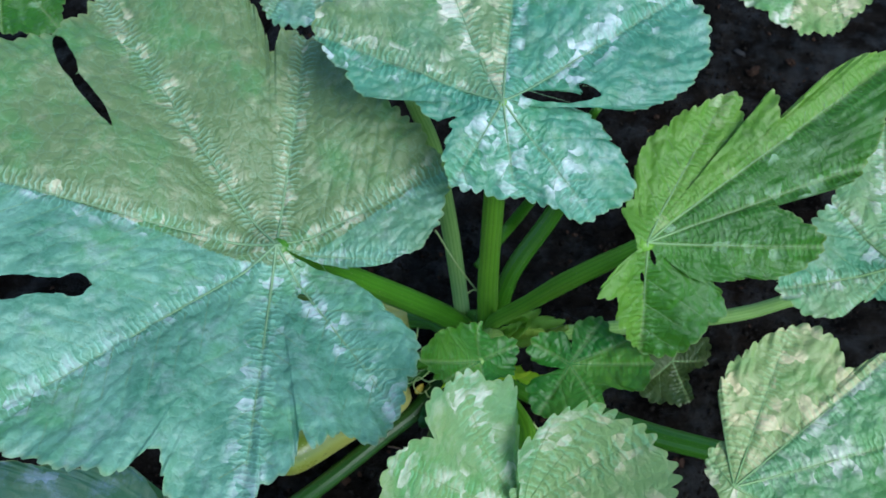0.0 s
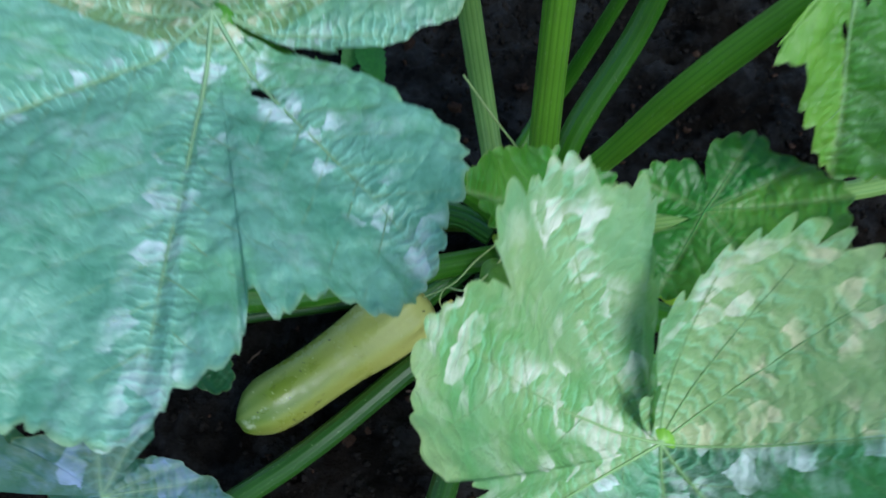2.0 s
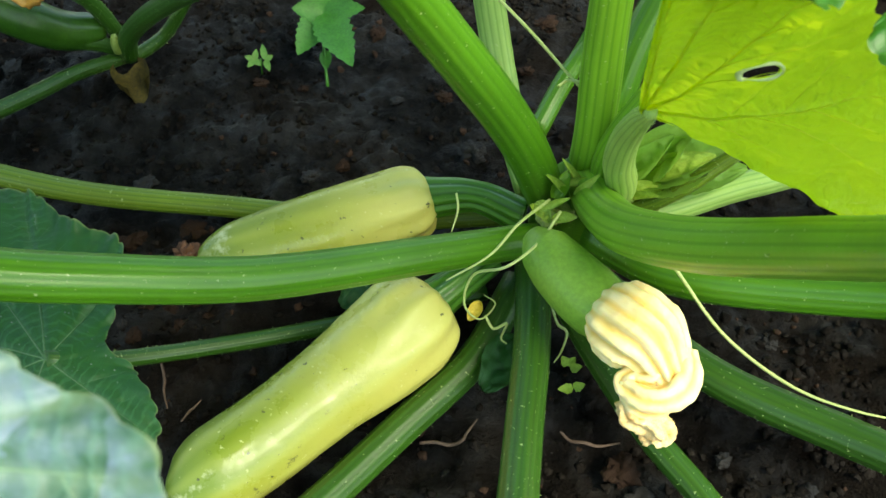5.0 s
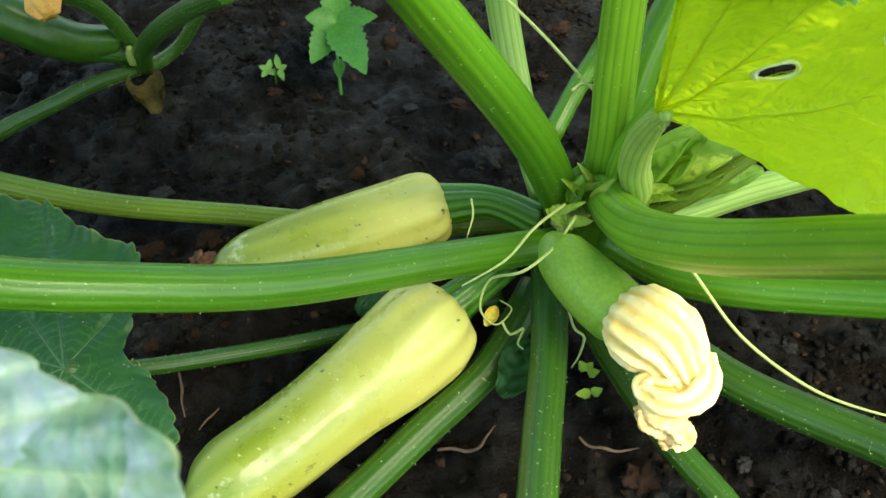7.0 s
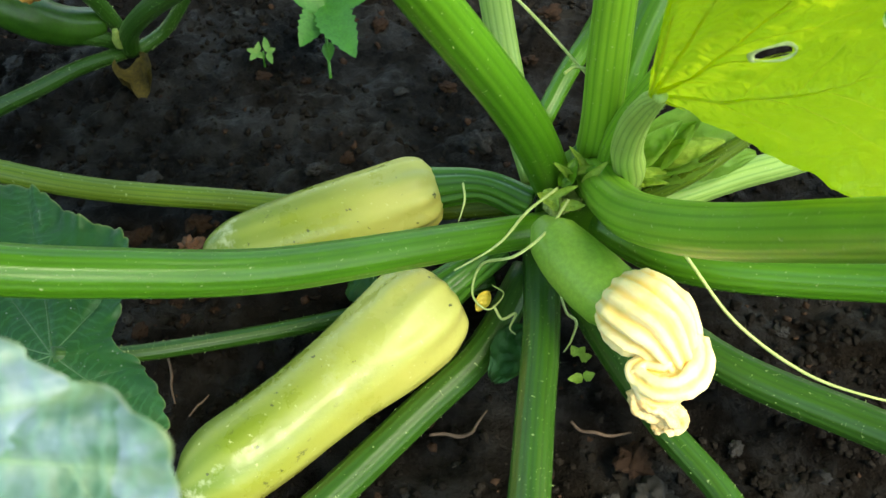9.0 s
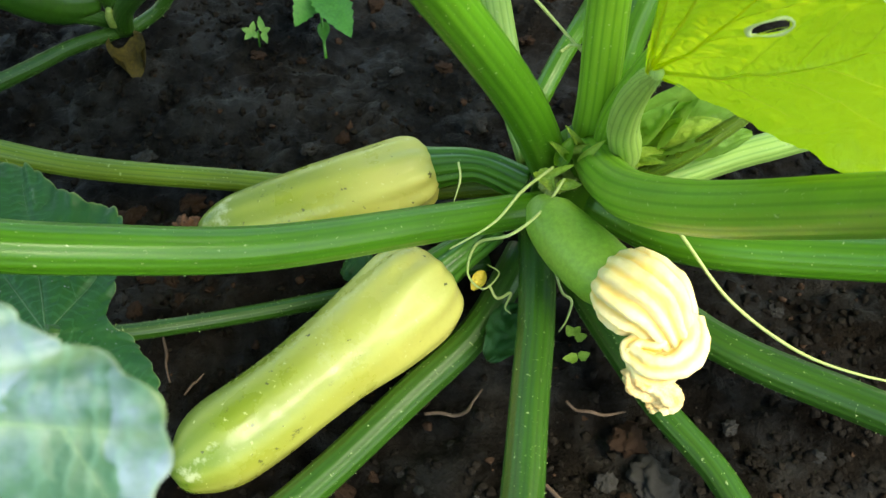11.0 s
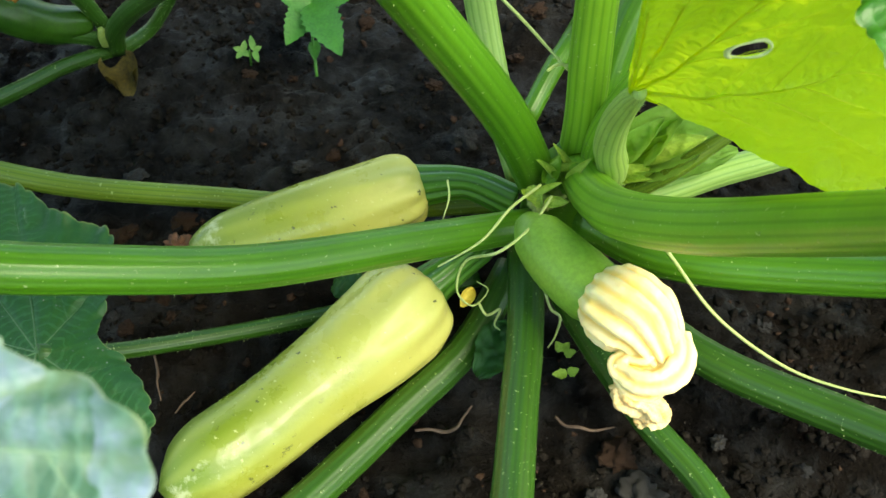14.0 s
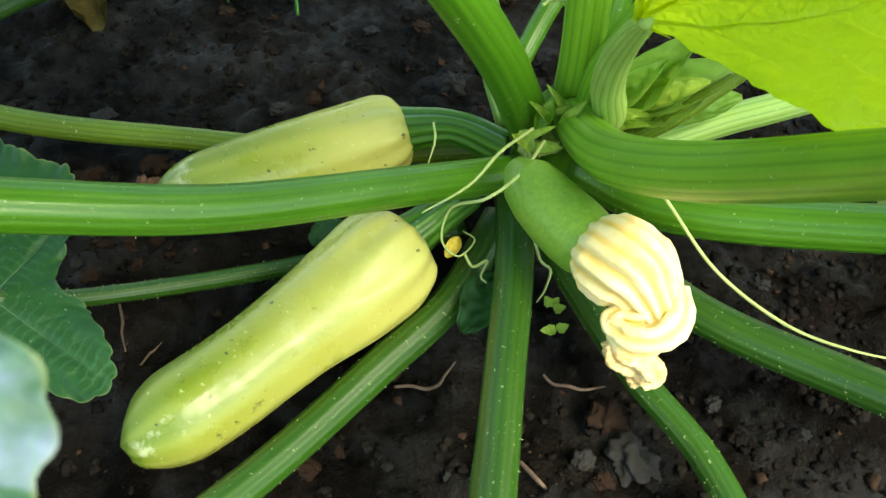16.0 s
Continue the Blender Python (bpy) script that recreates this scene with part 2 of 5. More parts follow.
fcol = mix(ft, ramp(ft, flong.outputs["Fac"], [(0.0, (0.85, 0.85, 0.85)), (0.18, (0.5, 0.5, 0.5)), (0.45, (0, 0, 0))]).outputs[0], fcol, (0.66, 0.63, 0.19))
# warm light on the right lower flank, painted yellow by normal direction
fside = ft.nodes.new("ShaderNodeVectorMath")
fside.operation = "DOT_PRODUCT"
ft.links.new(ft.nodes.new("ShaderNodeTexCoord").outputs["Normal"], fside.inputs[0])
fside.inputs[1].default_value = (0.50, -0.84, -0.20)
fcol = mix(ft, ramp(ft, fside.outputs["Value"], [(0.55, (0, 0, 0)), (0.98, (0.3, 0.3, 0.3))]).outputs[0], fcol, (0.68, 0.58, 0.13))
frib = ft.nodes.new("ShaderNodeAttribute")
frib.attribute_name = "rib"
fcol = mix(ft, ramp(ft, frib.outputs["Fac"], [(0.2, (0, 0, 0)), (1.0, (0.14, 0.14, 0.14))]).outputs[0], fcol, (0.54, 0.58, 0.16))
fcol = mix(ft, ramp(ft, noise_tex(ft, 330, 2).outputs[0], [(0.68, (0, 0, 0)), (0.74, (0.55, 0.55, 0.55))]).outputs[0], fcol, (0.66, 0.68, 0.34))
fcol = mix(ft, ramp(ft, noise_tex(ft, 190, 3).outputs[0], [(0.70, (0, 0, 0)), (0.72, (0.9, 0.9, 0.9))]).outputs[0], fcol, (0.05, 0.06, 0.02))
lower = ramp(ft, flong.outputs["Fac"], [(0.35, (0, 0, 0)), (0.7, (1, 1, 1))]).outputs[0]
fcol = mix(ft, mix(ft, 1.0, lower, ramp(ft, noise_tex(ft, 34, 6, 0.7).outputs[0], [(0.60, (0, 0, 0)), (0.68, (0.55, 0.55, 0.55))]).outputs[0], "MULTIPLY"), fcol, (0.56, 0.60, 0.40))
fcol = mix(ft, mix(ft, 1.0, lower, ramp(ft, noise_tex(ft, 75, 6, 0.75).outputs[0], [(0.62, (0, 0, 0)), (0.67, (0.8, 0.8, 0.8))]).outputs[0], "MULTIPLY"), fcol, (0.05, 0.055, 0.02))
ft.links.new(fcol, fb.inputs["Base Color"])
ft.links.new(ramp(ft, noise_tex(ft, 24, 6, 0.65).outputs[0], [(0.40, (0.14, 0.14, 0.14)), (0.56, (0.52, 0.52, 0.52))]).outputs[0], fb.inputs["Roughness"])
bump(ft, fb, noise_tex(ft, 95, 6, 0.65).outputs[0], 0.36, 0.0014)
fb.inputs["Coat Weight"].default_value, fb.inputs["Coat Roughness"].default_value = 0.12, 0.14
STALK = stalk_material("stalk_dark_green", (0.006, 0.06, 0.005), (0.07, 0.21, 0.02), 0.3)
GREEN_FRUIT = plain_material("fruit_green", (0.012, 0.055, 0.004), (0.035, 0.105, 0.008), 40, 0.35, 300, 0.2, 0.0005)
OVARY = plain_material("young_fruit_green", (0.13, 0.28, 0.025), (0.20, 0.36, 0.045), 50, 0.45, 500, 0.2, 0.0004)
PETAL, pt, pb = material("petal_cream", 0.5)
pcol = mix(pt, ramp(pt, noise_tex(pt, 90, 5).outputs[0], [(0.3, (0, 0, 0)), (0.7, (1, 1, 1))]).outputs[0], (0.86, 0.67, 0.29), (0.92, 0.79, 0.46))
# valleys of the pleats yellower: petal lines plus fold shading put in colour
prib = pt.nodes.new("ShaderNodeAttribute")
prib.attribute_name = "rib"
pcol = mix(pt, ramp(pt, prib.outputs["Fac"], [(0.0, (0.85, 0.85, 0.85)), (0.5, (0, 0, 0))]).outputs[0], pcol, (0.80, 0.54, 0.13))
pt.links.new(pcol, pb.inputs["Base Color"])
pb.inputs["Subsurface Weight"].default_value = 0.5
pb.inputs["Subsurface Radius"].default_value = (0.004, 0.003, 0.0015)
bump(pt, pb, noise_tex(pt, 230, 5, 0.7).outputs[0], 0.5, 0.0012)
PETAL_TIP = plain_material("petal_tip_apricot", (0.80, 0.44, 0.14), (0.92, 0.76, 0.40), 110, 0.6, 200, 0.4, 0.001)
BRISTLE = plain_material("bristle_pale", (0.20, 0.34, 0.10), (0.34, 0.47, 0.20), 90, 0.6)
LEAF_BUD = leaf_material("bud_leaf_green", (0.10, 0.26, 0.03), (0.24, 0.42, 0.09), (0.40, 0.52, 0.25), 0.02, (0.55, 0.80, 0.12), 0.42, 0.6, relief=0.6)
LEAF_LIME = plain_material("bud_leaf_lime", (0.20, 0.34, 0.03), (0.36, 0.50, 0.09), 70, 0.6, 300, 0.6, 0.001, spec=0.25)
SPECK = plain_material("pale_specks", (0.06, 0.11, 0.06), (0.20, 0.26, 0.18), 200, 0.25)
RIM = plain_material("dried_rim", (0.58, 0.70, 0.30), (0.78, 0.84, 0.52), 90, 0.7)
FLORET = plain_material("floret_yellow", (0.45, 0.33, 0.03), (0.75, 0.60, 0.10), 90, 0.6)
NODE = plain_material("node_yellow_green", (0.16, 0.26, 0.04), (0.36, 0.42, 0.10), 70, 0.5, 260, 0.5, 0.001)
ORANGE = plain_material("petal_orange", (0.65, 0.28, 0.04), (0.75, 0.42, 0.10), 90, 0.55)
TENDRIL = plain_material("tendril_pale", (0.38, 0.48, 0.14), (0.48, 0.56, 0.22), 80, 0.45)
SOIL, st, sb = material("soil_dark_moist", 0.8)
scol = mix(st, ramp(st, noise_tex(st, 28, 5).outputs[0], [(0.35, (0, 0, 0)), (0.7, (1, 1, 1))]).outputs[0], (0.0028, 0.0025, 0.0023), (0.020, 0.0168, 0.014))
# paler grey patch: light and sky sheen on the open soil, painted in
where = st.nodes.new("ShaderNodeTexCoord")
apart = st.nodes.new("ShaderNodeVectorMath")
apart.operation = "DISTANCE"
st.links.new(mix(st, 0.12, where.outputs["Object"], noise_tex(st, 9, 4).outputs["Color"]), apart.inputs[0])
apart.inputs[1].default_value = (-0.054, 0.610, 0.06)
open_light = mix(st, ramp(st, noise_tex(st, 60, 6, 0.7).outputs[0], [(0.3, (0, 0, 0)), (0.7, (1, 1, 1))]).outputs[0], (0.0044, 0.0044, 0.0045), (0.036, 0.0358, 0.0355))
scol = mix(st, ramp(st, apart.outputs["Value"], [(0.06, (0.95, 0.95, 0.95)), (0.32, (0, 0, 0))]).outputs[0], scol, open_light)
scol = mix(st, ramp(st, noise_tex(st, 9, 3).outputs[0], [(0.5, (0, 0, 0)), (0.75, (0.7, 0.7, 0.7))]).outputs[0], scol, (0.017, 0.0115, 0.008))
scol = mix(st, ramp(st, noise_tex(st, 420, 2).outputs[0], [(0.68, (0, 0, 0)), (0.74, (0.7, 0.7, 0.7))]).outputs[0], scol, (0.05, 0.042, 0.034))
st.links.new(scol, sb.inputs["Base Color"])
wet = ramp(st, noise_tex(st, 19, 5, 0.65).outputs[0], [(0.46, (0.015, 0.015, 0.015)), (0.62, (0.34, 0.34, 0.34))])
st.links.new(wet.outputs[0], sb.inputs["Specular IOR Level"])
st.links.new(ramp(st, noise_tex(st, 50, 4).outputs[0], [(0.35, (0.42, 0.42, 0.42)), (0.62, (0.9, 0.9, 0.9))]).outputs[0], sb.inputs["Roughness"])
grain = st.nodes.new("ShaderNodeMath")
grain.operation = "MULTIPLY_ADD"
st.links.new(noise_tex(st, 480, 4, 0.7).outputs[0], grain.inputs[0])
grain.inputs[1].default_value = 0.5
st.links.new(noise_tex(st, 150, 6, 0.7).outputs[0], grain.inputs[2])
bump(st, sb, grain.outputs[0], 1.0, 0.011)
STONE = plain_material("stone_grey", (0.009, 0.0088, 0.009), (0.034, 0.032, 0.031), 40, 0.8, 200, 0.6, 0.001, spec=0.25)
CLOD = plain_material("clod_brown", (0.014, 0.009, 0.007), (0.05, 0.028, 0.018), 60, 0.9, 250, 0.8, 0.001, spec=0.1)
CRUMB = plain_material("crumb_dark", (0.0018, 0.0015, 0.0013), (0.018, 0.0150, 0.0125), 60, 0.8, 350, 1.0, 0.002, spec=0.05)
WITHERED = plain_material("withered_brown", (0.05, 0.022, 0.012), (0.20, 0.09, 0.045), 160, 0.8, 300, 0.6, 0.001)
TWIG = plain_material("twig_dry", (0.055, 0.032, 0.020), (0.15, 0.095, 0.065), 90, 0.8, 300, 0.5, 0.001)
DEAD = plain_material("dead_leaf_yellow", (0.012, 0.010, 0.008), (0.22, 0.165, 0.02), 42, 0.7, 120, 0.5, 0.001)
SPROUT = plain_material("seedling_green", (0.07, 0.20, 0.02), (0.16, 0.30, 0.06), 90, 0.55)
WEED = plain_material("weed_green", (0.03, 0.15, 0.010), (0.07, 0.25, 0.025), 60, 0.5, 220, 0.4, 0.001)


# ---- shape helpers ----
def part(name, bm, mat, parent=None, label="", smooth=True):
    me = bpy.data.meshes.new(name)
    bm.to_mesh(me)
    bm.free()
    if smooth:
        me.polygons.foreach_set("use_smooth", [True] * len(me.polygons))
    me.materials.append(mat)
    ob = new(name, me)
    ob.parent = parent
    if label:
        ob["label"] = label
    return ob


def mesh_of(verts, faces, ribs=None, lengths=None):
    bm = bmesh.new()
    layer = bm.verts.layers.float.new("rib") if ribs else None
    layer_2 = bm.verts.layers.float.new("length") if lengths else None
    layer = bm.verts.layers.float.get("rib")
    vs = [bm.verts.new(v) for v in verts]
    if ribs:
        for v, r, l in zip(vs, ribs, lengths):
            v[layer] = r
            v[layer_2] = l
    for f in faces:
        bm.faces.new([vs[k] for k in f])
    return bm


def spline(points, n):
    """n places at even steps along a smooth curve through the points (Catmull-Rom)."""
    p = [Vector(q) for q in points]
    p = [2 * p[0] - p[1], *p, 2 * p[-1] - p[-2]]
    fine = []
    for i in range(len(p) - 3):
        a, b, c, d = p[i:i + 4]
        for k in range(24):
            u = k / 24
            fine.append(0.5 * ((2 * b) + (c - a) * u + (2 * a - 5 * b + 4 * c - d) * u * u + (3 * b - a - 3 * c + d) * u ** 3))
    fine.append(p[-2])
    xyz = np.array(fine)
    run = np.r_[0, np.cumsum(np.linalg.norm(np.diff(xyz, axis=0), axis=1))]
    at = np.linspace(0, run[-1], n)
    return [Vector(v) for v in np.stack([np.interp(at, run, xyz[:, k]) for k in range(3)], 1)]


def tube(points, radii, n=28, around=20, flutes=0, depth=0.06, flat=1.0, close=True, twist=0.0):
    """A swept tube; radii are spread evenly along it, and flutes give it lengthwise ribs."""
    path = spline(points, n) if len(points) > 2 or n > 2 else [Vector(q) for q in points]
    verts, faces, side, ribs, lengths = [], [], None, [], []
    d0, d1 = depth if isinstance(depth, tuple) else (depth, depth)
    for k, c in enumerate(path):
        way = (path[min(k + 1, n - 1)] - path[max(k - 1, 0)]).normalized()
        if side is None:
            side = way.cross(Vector((0, 0, 1)))
            if side.length < 0.1:
                side = way.cross(Vector((0, 1, 0)))
        side = (side - way * side.dot(way)).normalized()
        up = side.cross(way)
        s = k / (n - 1) * (len(radii) - 1)
        i = min(int(s), len(radii) - 2)
        r = radii[i] + (radii[i + 1] - radii[i]) * (s - i)
        for j in range(around):
            a = 2 * math.pi * j / around
            wave = math.cos(flutes * a + twist * k / (n - 1)) if flutes else 0.0
            q = r * (1 + (d0 + (d1 - d0) * min(1.0, 3.0 * k / (n - 1))) * wave)
            ribs.append(0.5 + 0.5 * wave)
            lengths.append(k / (n - 1))
            verts.append(c + side * (q * math.cos(a)) + up * (q * flat * math.sin(a)))
    for k in range(n - 1):
        for j in range(around):
            j2 = (j + 1) % around
            faces.append((k * around + j, k * around + j2, (k + 1) * around + j2, (k + 1) * around + j))
    if close:
        faces.append(tuple(reversed(range(around))))
        faces.append(tuple(range((n - 1) * around, n * around)))
    return mesh_of(verts, faces, ribs, lengths)


def leaf(plant, spec, mat, seed, label="", rings=46, spokes=400, tooth=0.006, pucker=0.0016, fold=0.016, reach=0.03, thick=1.0, tints=None, ridge=1.0, vein_mat=None, name="leaf"):
    """A lobed gourd leaf: blade with a toothed rim, folded down along its veins and puckered between them, and raised veins as parts."""
    hub, n, f = Vector(spec["hub"]), Vector(spec["normal"]).normalized(), Vector(spec["heading"])
    f = (f - n * f.dot(n)).normalized()
    m = Matrix((f, n.cross(f), n)).transposed().to_4x4()
    m.translation = hub
    rim = [(r / 100 * math.cos(radians(a)), r / 100 * math.sin(radians(a)), l / 100) for a, r, l in spec["rim"]]
    course = spline(rim + rim[:1], spokes + 1)[:-1]
    size = max(math.hypot(v.x, v.y) for v in course)
    span = np.array([max(math.hypot(v.x, v.y), 0.004) for v in course])
    lift, weight = np.array([v.z for v in course]) * span ** 1.6, span ** 3.3
    wide = spokes // 26
    bell = np.exp(-np.linspace(-2.2, 2.2, 2 * wide + 1) ** 2)

    def blur(values):
        return np.convolve(np.r_[values[-wide:], values, values[:wide]], bell, "valid")
    for v, c in zip(course, blur(lift) / blur(weight)):
        v.z = c
    fold *= min(1.0, size / 0.14)
    ways = [(math.cos(radians(t)), math.sin(radians(t))) for t in spec["veins"]]
    off = Vector((seed * 3.7, seed * 1.3, 0))
    sag = m.to_3x3().transposed() @ Vector(spec.get("sag", (0, 0, 0)))

    def veins_at(x, y):
        """Distance to the nearest main vein, and how near a main and a side vein the place is (0..1)."""
        least, side, along, flat = 1.0, 0.0, 0.0, 1.0
        for k, (ca, sa) in enumerate(ways):
            u, v = x * ca + y * sa, -x * sa + y * ca
            if u < 0:
                continue
            flat *= 1 - math.exp(-abs(v) / reach) * min(1, u / 0.01)
            if abs(v) < least:
                least, along = abs(v), u
                w = (u - abs(v) * 0.8) / 0.019 + seed * 0.37 + (0.5 if v > 0 else 0)
                side = math.exp(-((w - round(w)) / 0.09) ** 2)
        return least, math.exp(-(least / 0.0022) ** 2), side, along, flat

    def surface(edge, q):
        x, y, l = q * edge.x, q * edge.y, edge.z
        d = math.hypot(x, y)
        least, main, side, along, flat = veins_at(x, y)
        side *= 1 - main
        z = l * d ** 1.7
        ease = min(1, d / 0.03)
        z += fold * (flat - 0.6) * ease * (1.0 - 0.35 * d / size)
        z += pucker * (2.0 * abs(noise.noise(Vector((x, y, 0)) * 52 + off)) + 1.1 * abs(noise.noise(Vector((x, y, 0)) * 110 + off)) - 0.6) * ease
        z += 0.009 * min(1, size / 0.15) * noise.noise(Vector((x, y, 0)) * 14 + off) * d / size
        z -= (0.0013 * main + pucker * 0.5 * side) * ease
        return Vector((x, y, z)) + sag * math.exp(-(d / 0.10) ** 2), main, side, least, along

    verts, faces, vein, near, margin, run_along, tint = [sag], [], [1.0], [0.3], [0.0], [0.0], [0.5]
    shades = tints or [0.15 + 0.6 * random.Random(seed * 50 + k).random() for k in range(len(ways))]
    table, run = [], 0.0
    for j, edge in enumerate(course):
        run += (edge.xy - course[j - 1].xy).length if j else 0.0
        k = run / 0.0105 + 0.5 * noise.noise(Vector((run * 40, seed, 0)))
        cut = tooth * (0.62 + 0.6 * noise.noise(Vector((int(k) * 7.1, seed, 3)))) * (1 - abs(math.sin(math.pi * k))) ** 1.2
        big = run / 0.034 + 0.8 * noise.noise(Vector((run * 15, seed, 8)))
        cut += tooth * (0.65 + 0.5 * noise.noise(Vector((int(big) * 3.3, seed, 5)))) * (1 - abs(math.sin(math.pi * big))) ** 1.5
        table.append((edge, run, min(cut / max(math.hypot(edge.x, edge.y), 0.01), 0.25)))
    for k in range(1, rings + 1):
        q = (k / rings) ** 0.9
        for edge, run, cut in table:
            p, main, side, least, along = surface(edge, q * (1 - cut * q ** 10))
            p.z += 0.002 * math.sin(run * 190 + seed) * q ** 6 + 0.0012 * math.sin(run * 520 + seed) * q ** 8
            verts.append(p)
            vein.append(max(main, side * 0.55))
            near.append(math.exp(-(least / 0.016) ** 2))
            margin.append(q)
            run_along.append(along)
            a = math.degrees(math.atan2(p.y, p.x))
            tint.append(shades[sum(1 for t in spec["veins"] if t < a) - 1])
    for j in range(spokes):
        faces.append((0, 1 + j, 1 + (j + 1) % spokes))
    for k in range(rings - 1):
        b0 = 1 + k * spokes
        for j in range(spokes):
            j2 = (j + 1) % spokes
            faces.append((b0 + j, b0 + spokes + j, b0 + spokes + j2, b0 + j2))
    for cx, cy, la, lb, turn in spec["holes"]:
        ca, sa = math.cos(radians(turn)), math.sin(radians(turn))
        inside = {}
        for i, v in enumerate(verts):
            x, y = v[0] * 100 - cx, v[1] * 100 - cy
            if abs(x) + abs(y) > 2 * (la + lb):
                continue
            u, w = (x * ca + y * sa) / la, (-x * sa + y * ca) / lb
            r, a = math.hypot(u, w), math.atan2(w, u)
            edge_r = 1 + 0.22 * noise.noise(Vector((math.cos(a) * 1.4, math.sin(a) * 1.4, seed + la))) + 0.06 * noise.noise(Vector((math.cos(a) * 6, math.sin(a) * 6, seed)))
            if r < edge_r:
                inside[i] = (u, w, max(r, 1e-4), edge_r)
        faces = [f for f in faces if not all(i in inside for i in f)]
        # the faces that stay are drawn out to the hole's edge
        for i in {i for f in faces for i in f if i in inside}:
            u, w, r, edge_r = inside[i]
            u, w = u * edge_r / r * la, w * edge_r / r * lb
            verts[i] = Vector(((cx + u * ca - w * sa) / 100, (cy + u * sa + w * ca) / 100, verts[i][2]))
    me = bpy.data.meshes.new(name)
    me.from_pydata([tuple(v) for v in verts], [], faces)
    me.polygons.foreach_set("use_smooth", [True] * len(me.polygons))
    for key, values in (("vein", vein), ("near_vein", near), ("margin", margin), ("along", run_along), ("tint", tint)):
        me.attributes.new(key, "FLOAT", "POINT").data.foreach_set("value", values)
    me.materials.append(mat)
    blade = new(name, me)
    blade.parent = plant
    blade.matrix_basis = m
    if label:
        blade["label"] = label
    ends = [(math.atan2(v.y, v.x), v) for v in course]

    def on_blade(x, y):
        a, d = math.atan2(y, x), math.hypot(x, y)
        edge = min(ends, key=lambda e: abs(math.remainder(e[0] - a, 2 * math.pi)) - 0.02 * e[1].xy.length)[1]
        q = d / max(edge.xy.length, 1e-4)
        return (surface(edge, q)[0], q)

    for k, t in enumerate(spec["veins"]):
        ca, sa = ways[k]
        edge = max(course, key=lambda v: (v.x * ca + v.y * sa) / max(v.xy.length, 1e-4) * 60 + v.xy.length)
        pts = [surface(edge, q)[0] + Vector((0, 0, 0.0003 * ridge)) for q in (0, 0.06, 0.12, 0.2, 0.3, 0.4, 0.5, 0.6, 0.7, 0.78, 0.86)]
        w = thick * min(1, size / 0.16)
        bm = tube(pts, [0.0015 * w, 0.0010 * w, 0.0007 * w, 0.0004 * w, 0.0002 * w], 40, 6, close=False)
        long = edge.xy.length
        for sign in (1, -1):
            for i in range(1, 14):
                u0 = (i - seed * 0.37 % 1.0 - (0.5 if sign > 0 else 0)) * 0.019
                if u0 < 0.018 or u0 > long * 0.85:
                    continue
                line = []
                for step in range(9):
                    v = sign * step * 0.006
                    u = u0 + abs(v) * 0.8
                    x, y = u * ca - v * sa, u * sa + v * ca
                    if step > 1 and any((x * c + y * s > 0) and abs(-x * s + y * c) < abs(v) for j, (c, s) in enumerate(ways) if j != k):
                        break
                    p, q = on_blade(x, y)
                    if q > 0.97:
                        break
                    line.append(p + Vector((0, 0, 0.0003 * ridge)))
                if len(line) > 2:
                    twig_bm = tube(line, [0.00028 * w, 0.0002 * w, 0.00008 * w], 8, 4, close=False)
                    me2 = bpy.data.meshes.new("tmp")
                    twig_bm.to_mesh(me2)
                    twig_bm.free()
                    bm.from_mesh(me2)
                    bpy.data.meshes.remove(me2)
        part("vein", bm, vein_mat or VEIN, blade)
    return blade


def lump_mesh(seed, rough, detail=2):
    bm = bmesh.new()
    bmesh.ops.create_icosphere(bm, subdivisions=detail, radius=1.0)
    o = Vector((seed * 5.1, seed * 2.3, seed))
    for v in bm.verts:
        d = v.co.normalized()
        v.co = d * (0.85 + rough * noise.noise(d * 1.3 + o) + rough * 0.6 * noise.noise(d * 3.1 + o) + rough * 0.3 * noise.noise(d * 7.0 + o))
        v.co.z *= 0.55
    return bm


# ---- ground ----
def spread(lo, hi, step, far):
    fine = list(np.arange(lo, hi + step / 2, step))
    out, d = [], step
    while not out or out[-1] < far:
        d *= 1.45
        out.append((out[-1] if out else hi) + d)
    low = [lo - (v - hi) for v in reversed(out)]
    return low + fine + out


def soil_height(x, y):
    v = Vector((x, y, 0))
    clods = max(0.0, noise.noise(v * 17 + Vector((3, 1, 0))) + 0.05) * (0.45 - abs(noise.noise(v * 62)))
    return 0.024 * clods + 0.008 * noise.noise(v * 7) + 0.006 * noise.noise(v * 21) + 0.006 * (0.5 - abs(noise.noise(v * 40))) + 0.004 * noise.noise(v * 75) + 0.003 * noise.noise(v * 150) - 0.005


def build_ground():
    xs, ys = spread(-0.42, 0.34, 0.0026, 60), spread(0.16, 0.82, 0.0026, 60)
    verts = [(x, y, soil_height(x, y)) for y in ys for x in xs]
    w = len(xs)
    faces = [(j * w + i, j * w + i + 1, (j + 1) * w + i + 1, (j + 1) * w + i) for j in range(len(ys) - 1) for i in range(w - 1)]
    me = bpy.data.meshes.new("ground")
    me.from_pydata(verts, [], faces)
    me.polygons.foreach_set("use_smooth", [True] * len(me.polygons))
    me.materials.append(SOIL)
    tagged(new("ground", me), "dark moist garden soil with crumbs and small stones", "soil", kind="structure")


build_ground()

# ---- zucchini plant ----
BASE = (0.038, 0.454, 0.055)
plant = tagged(new("zucchini_plant"), "bushy zucchini plant with large mottled lobed leaves on ribbed stalks", "plant")


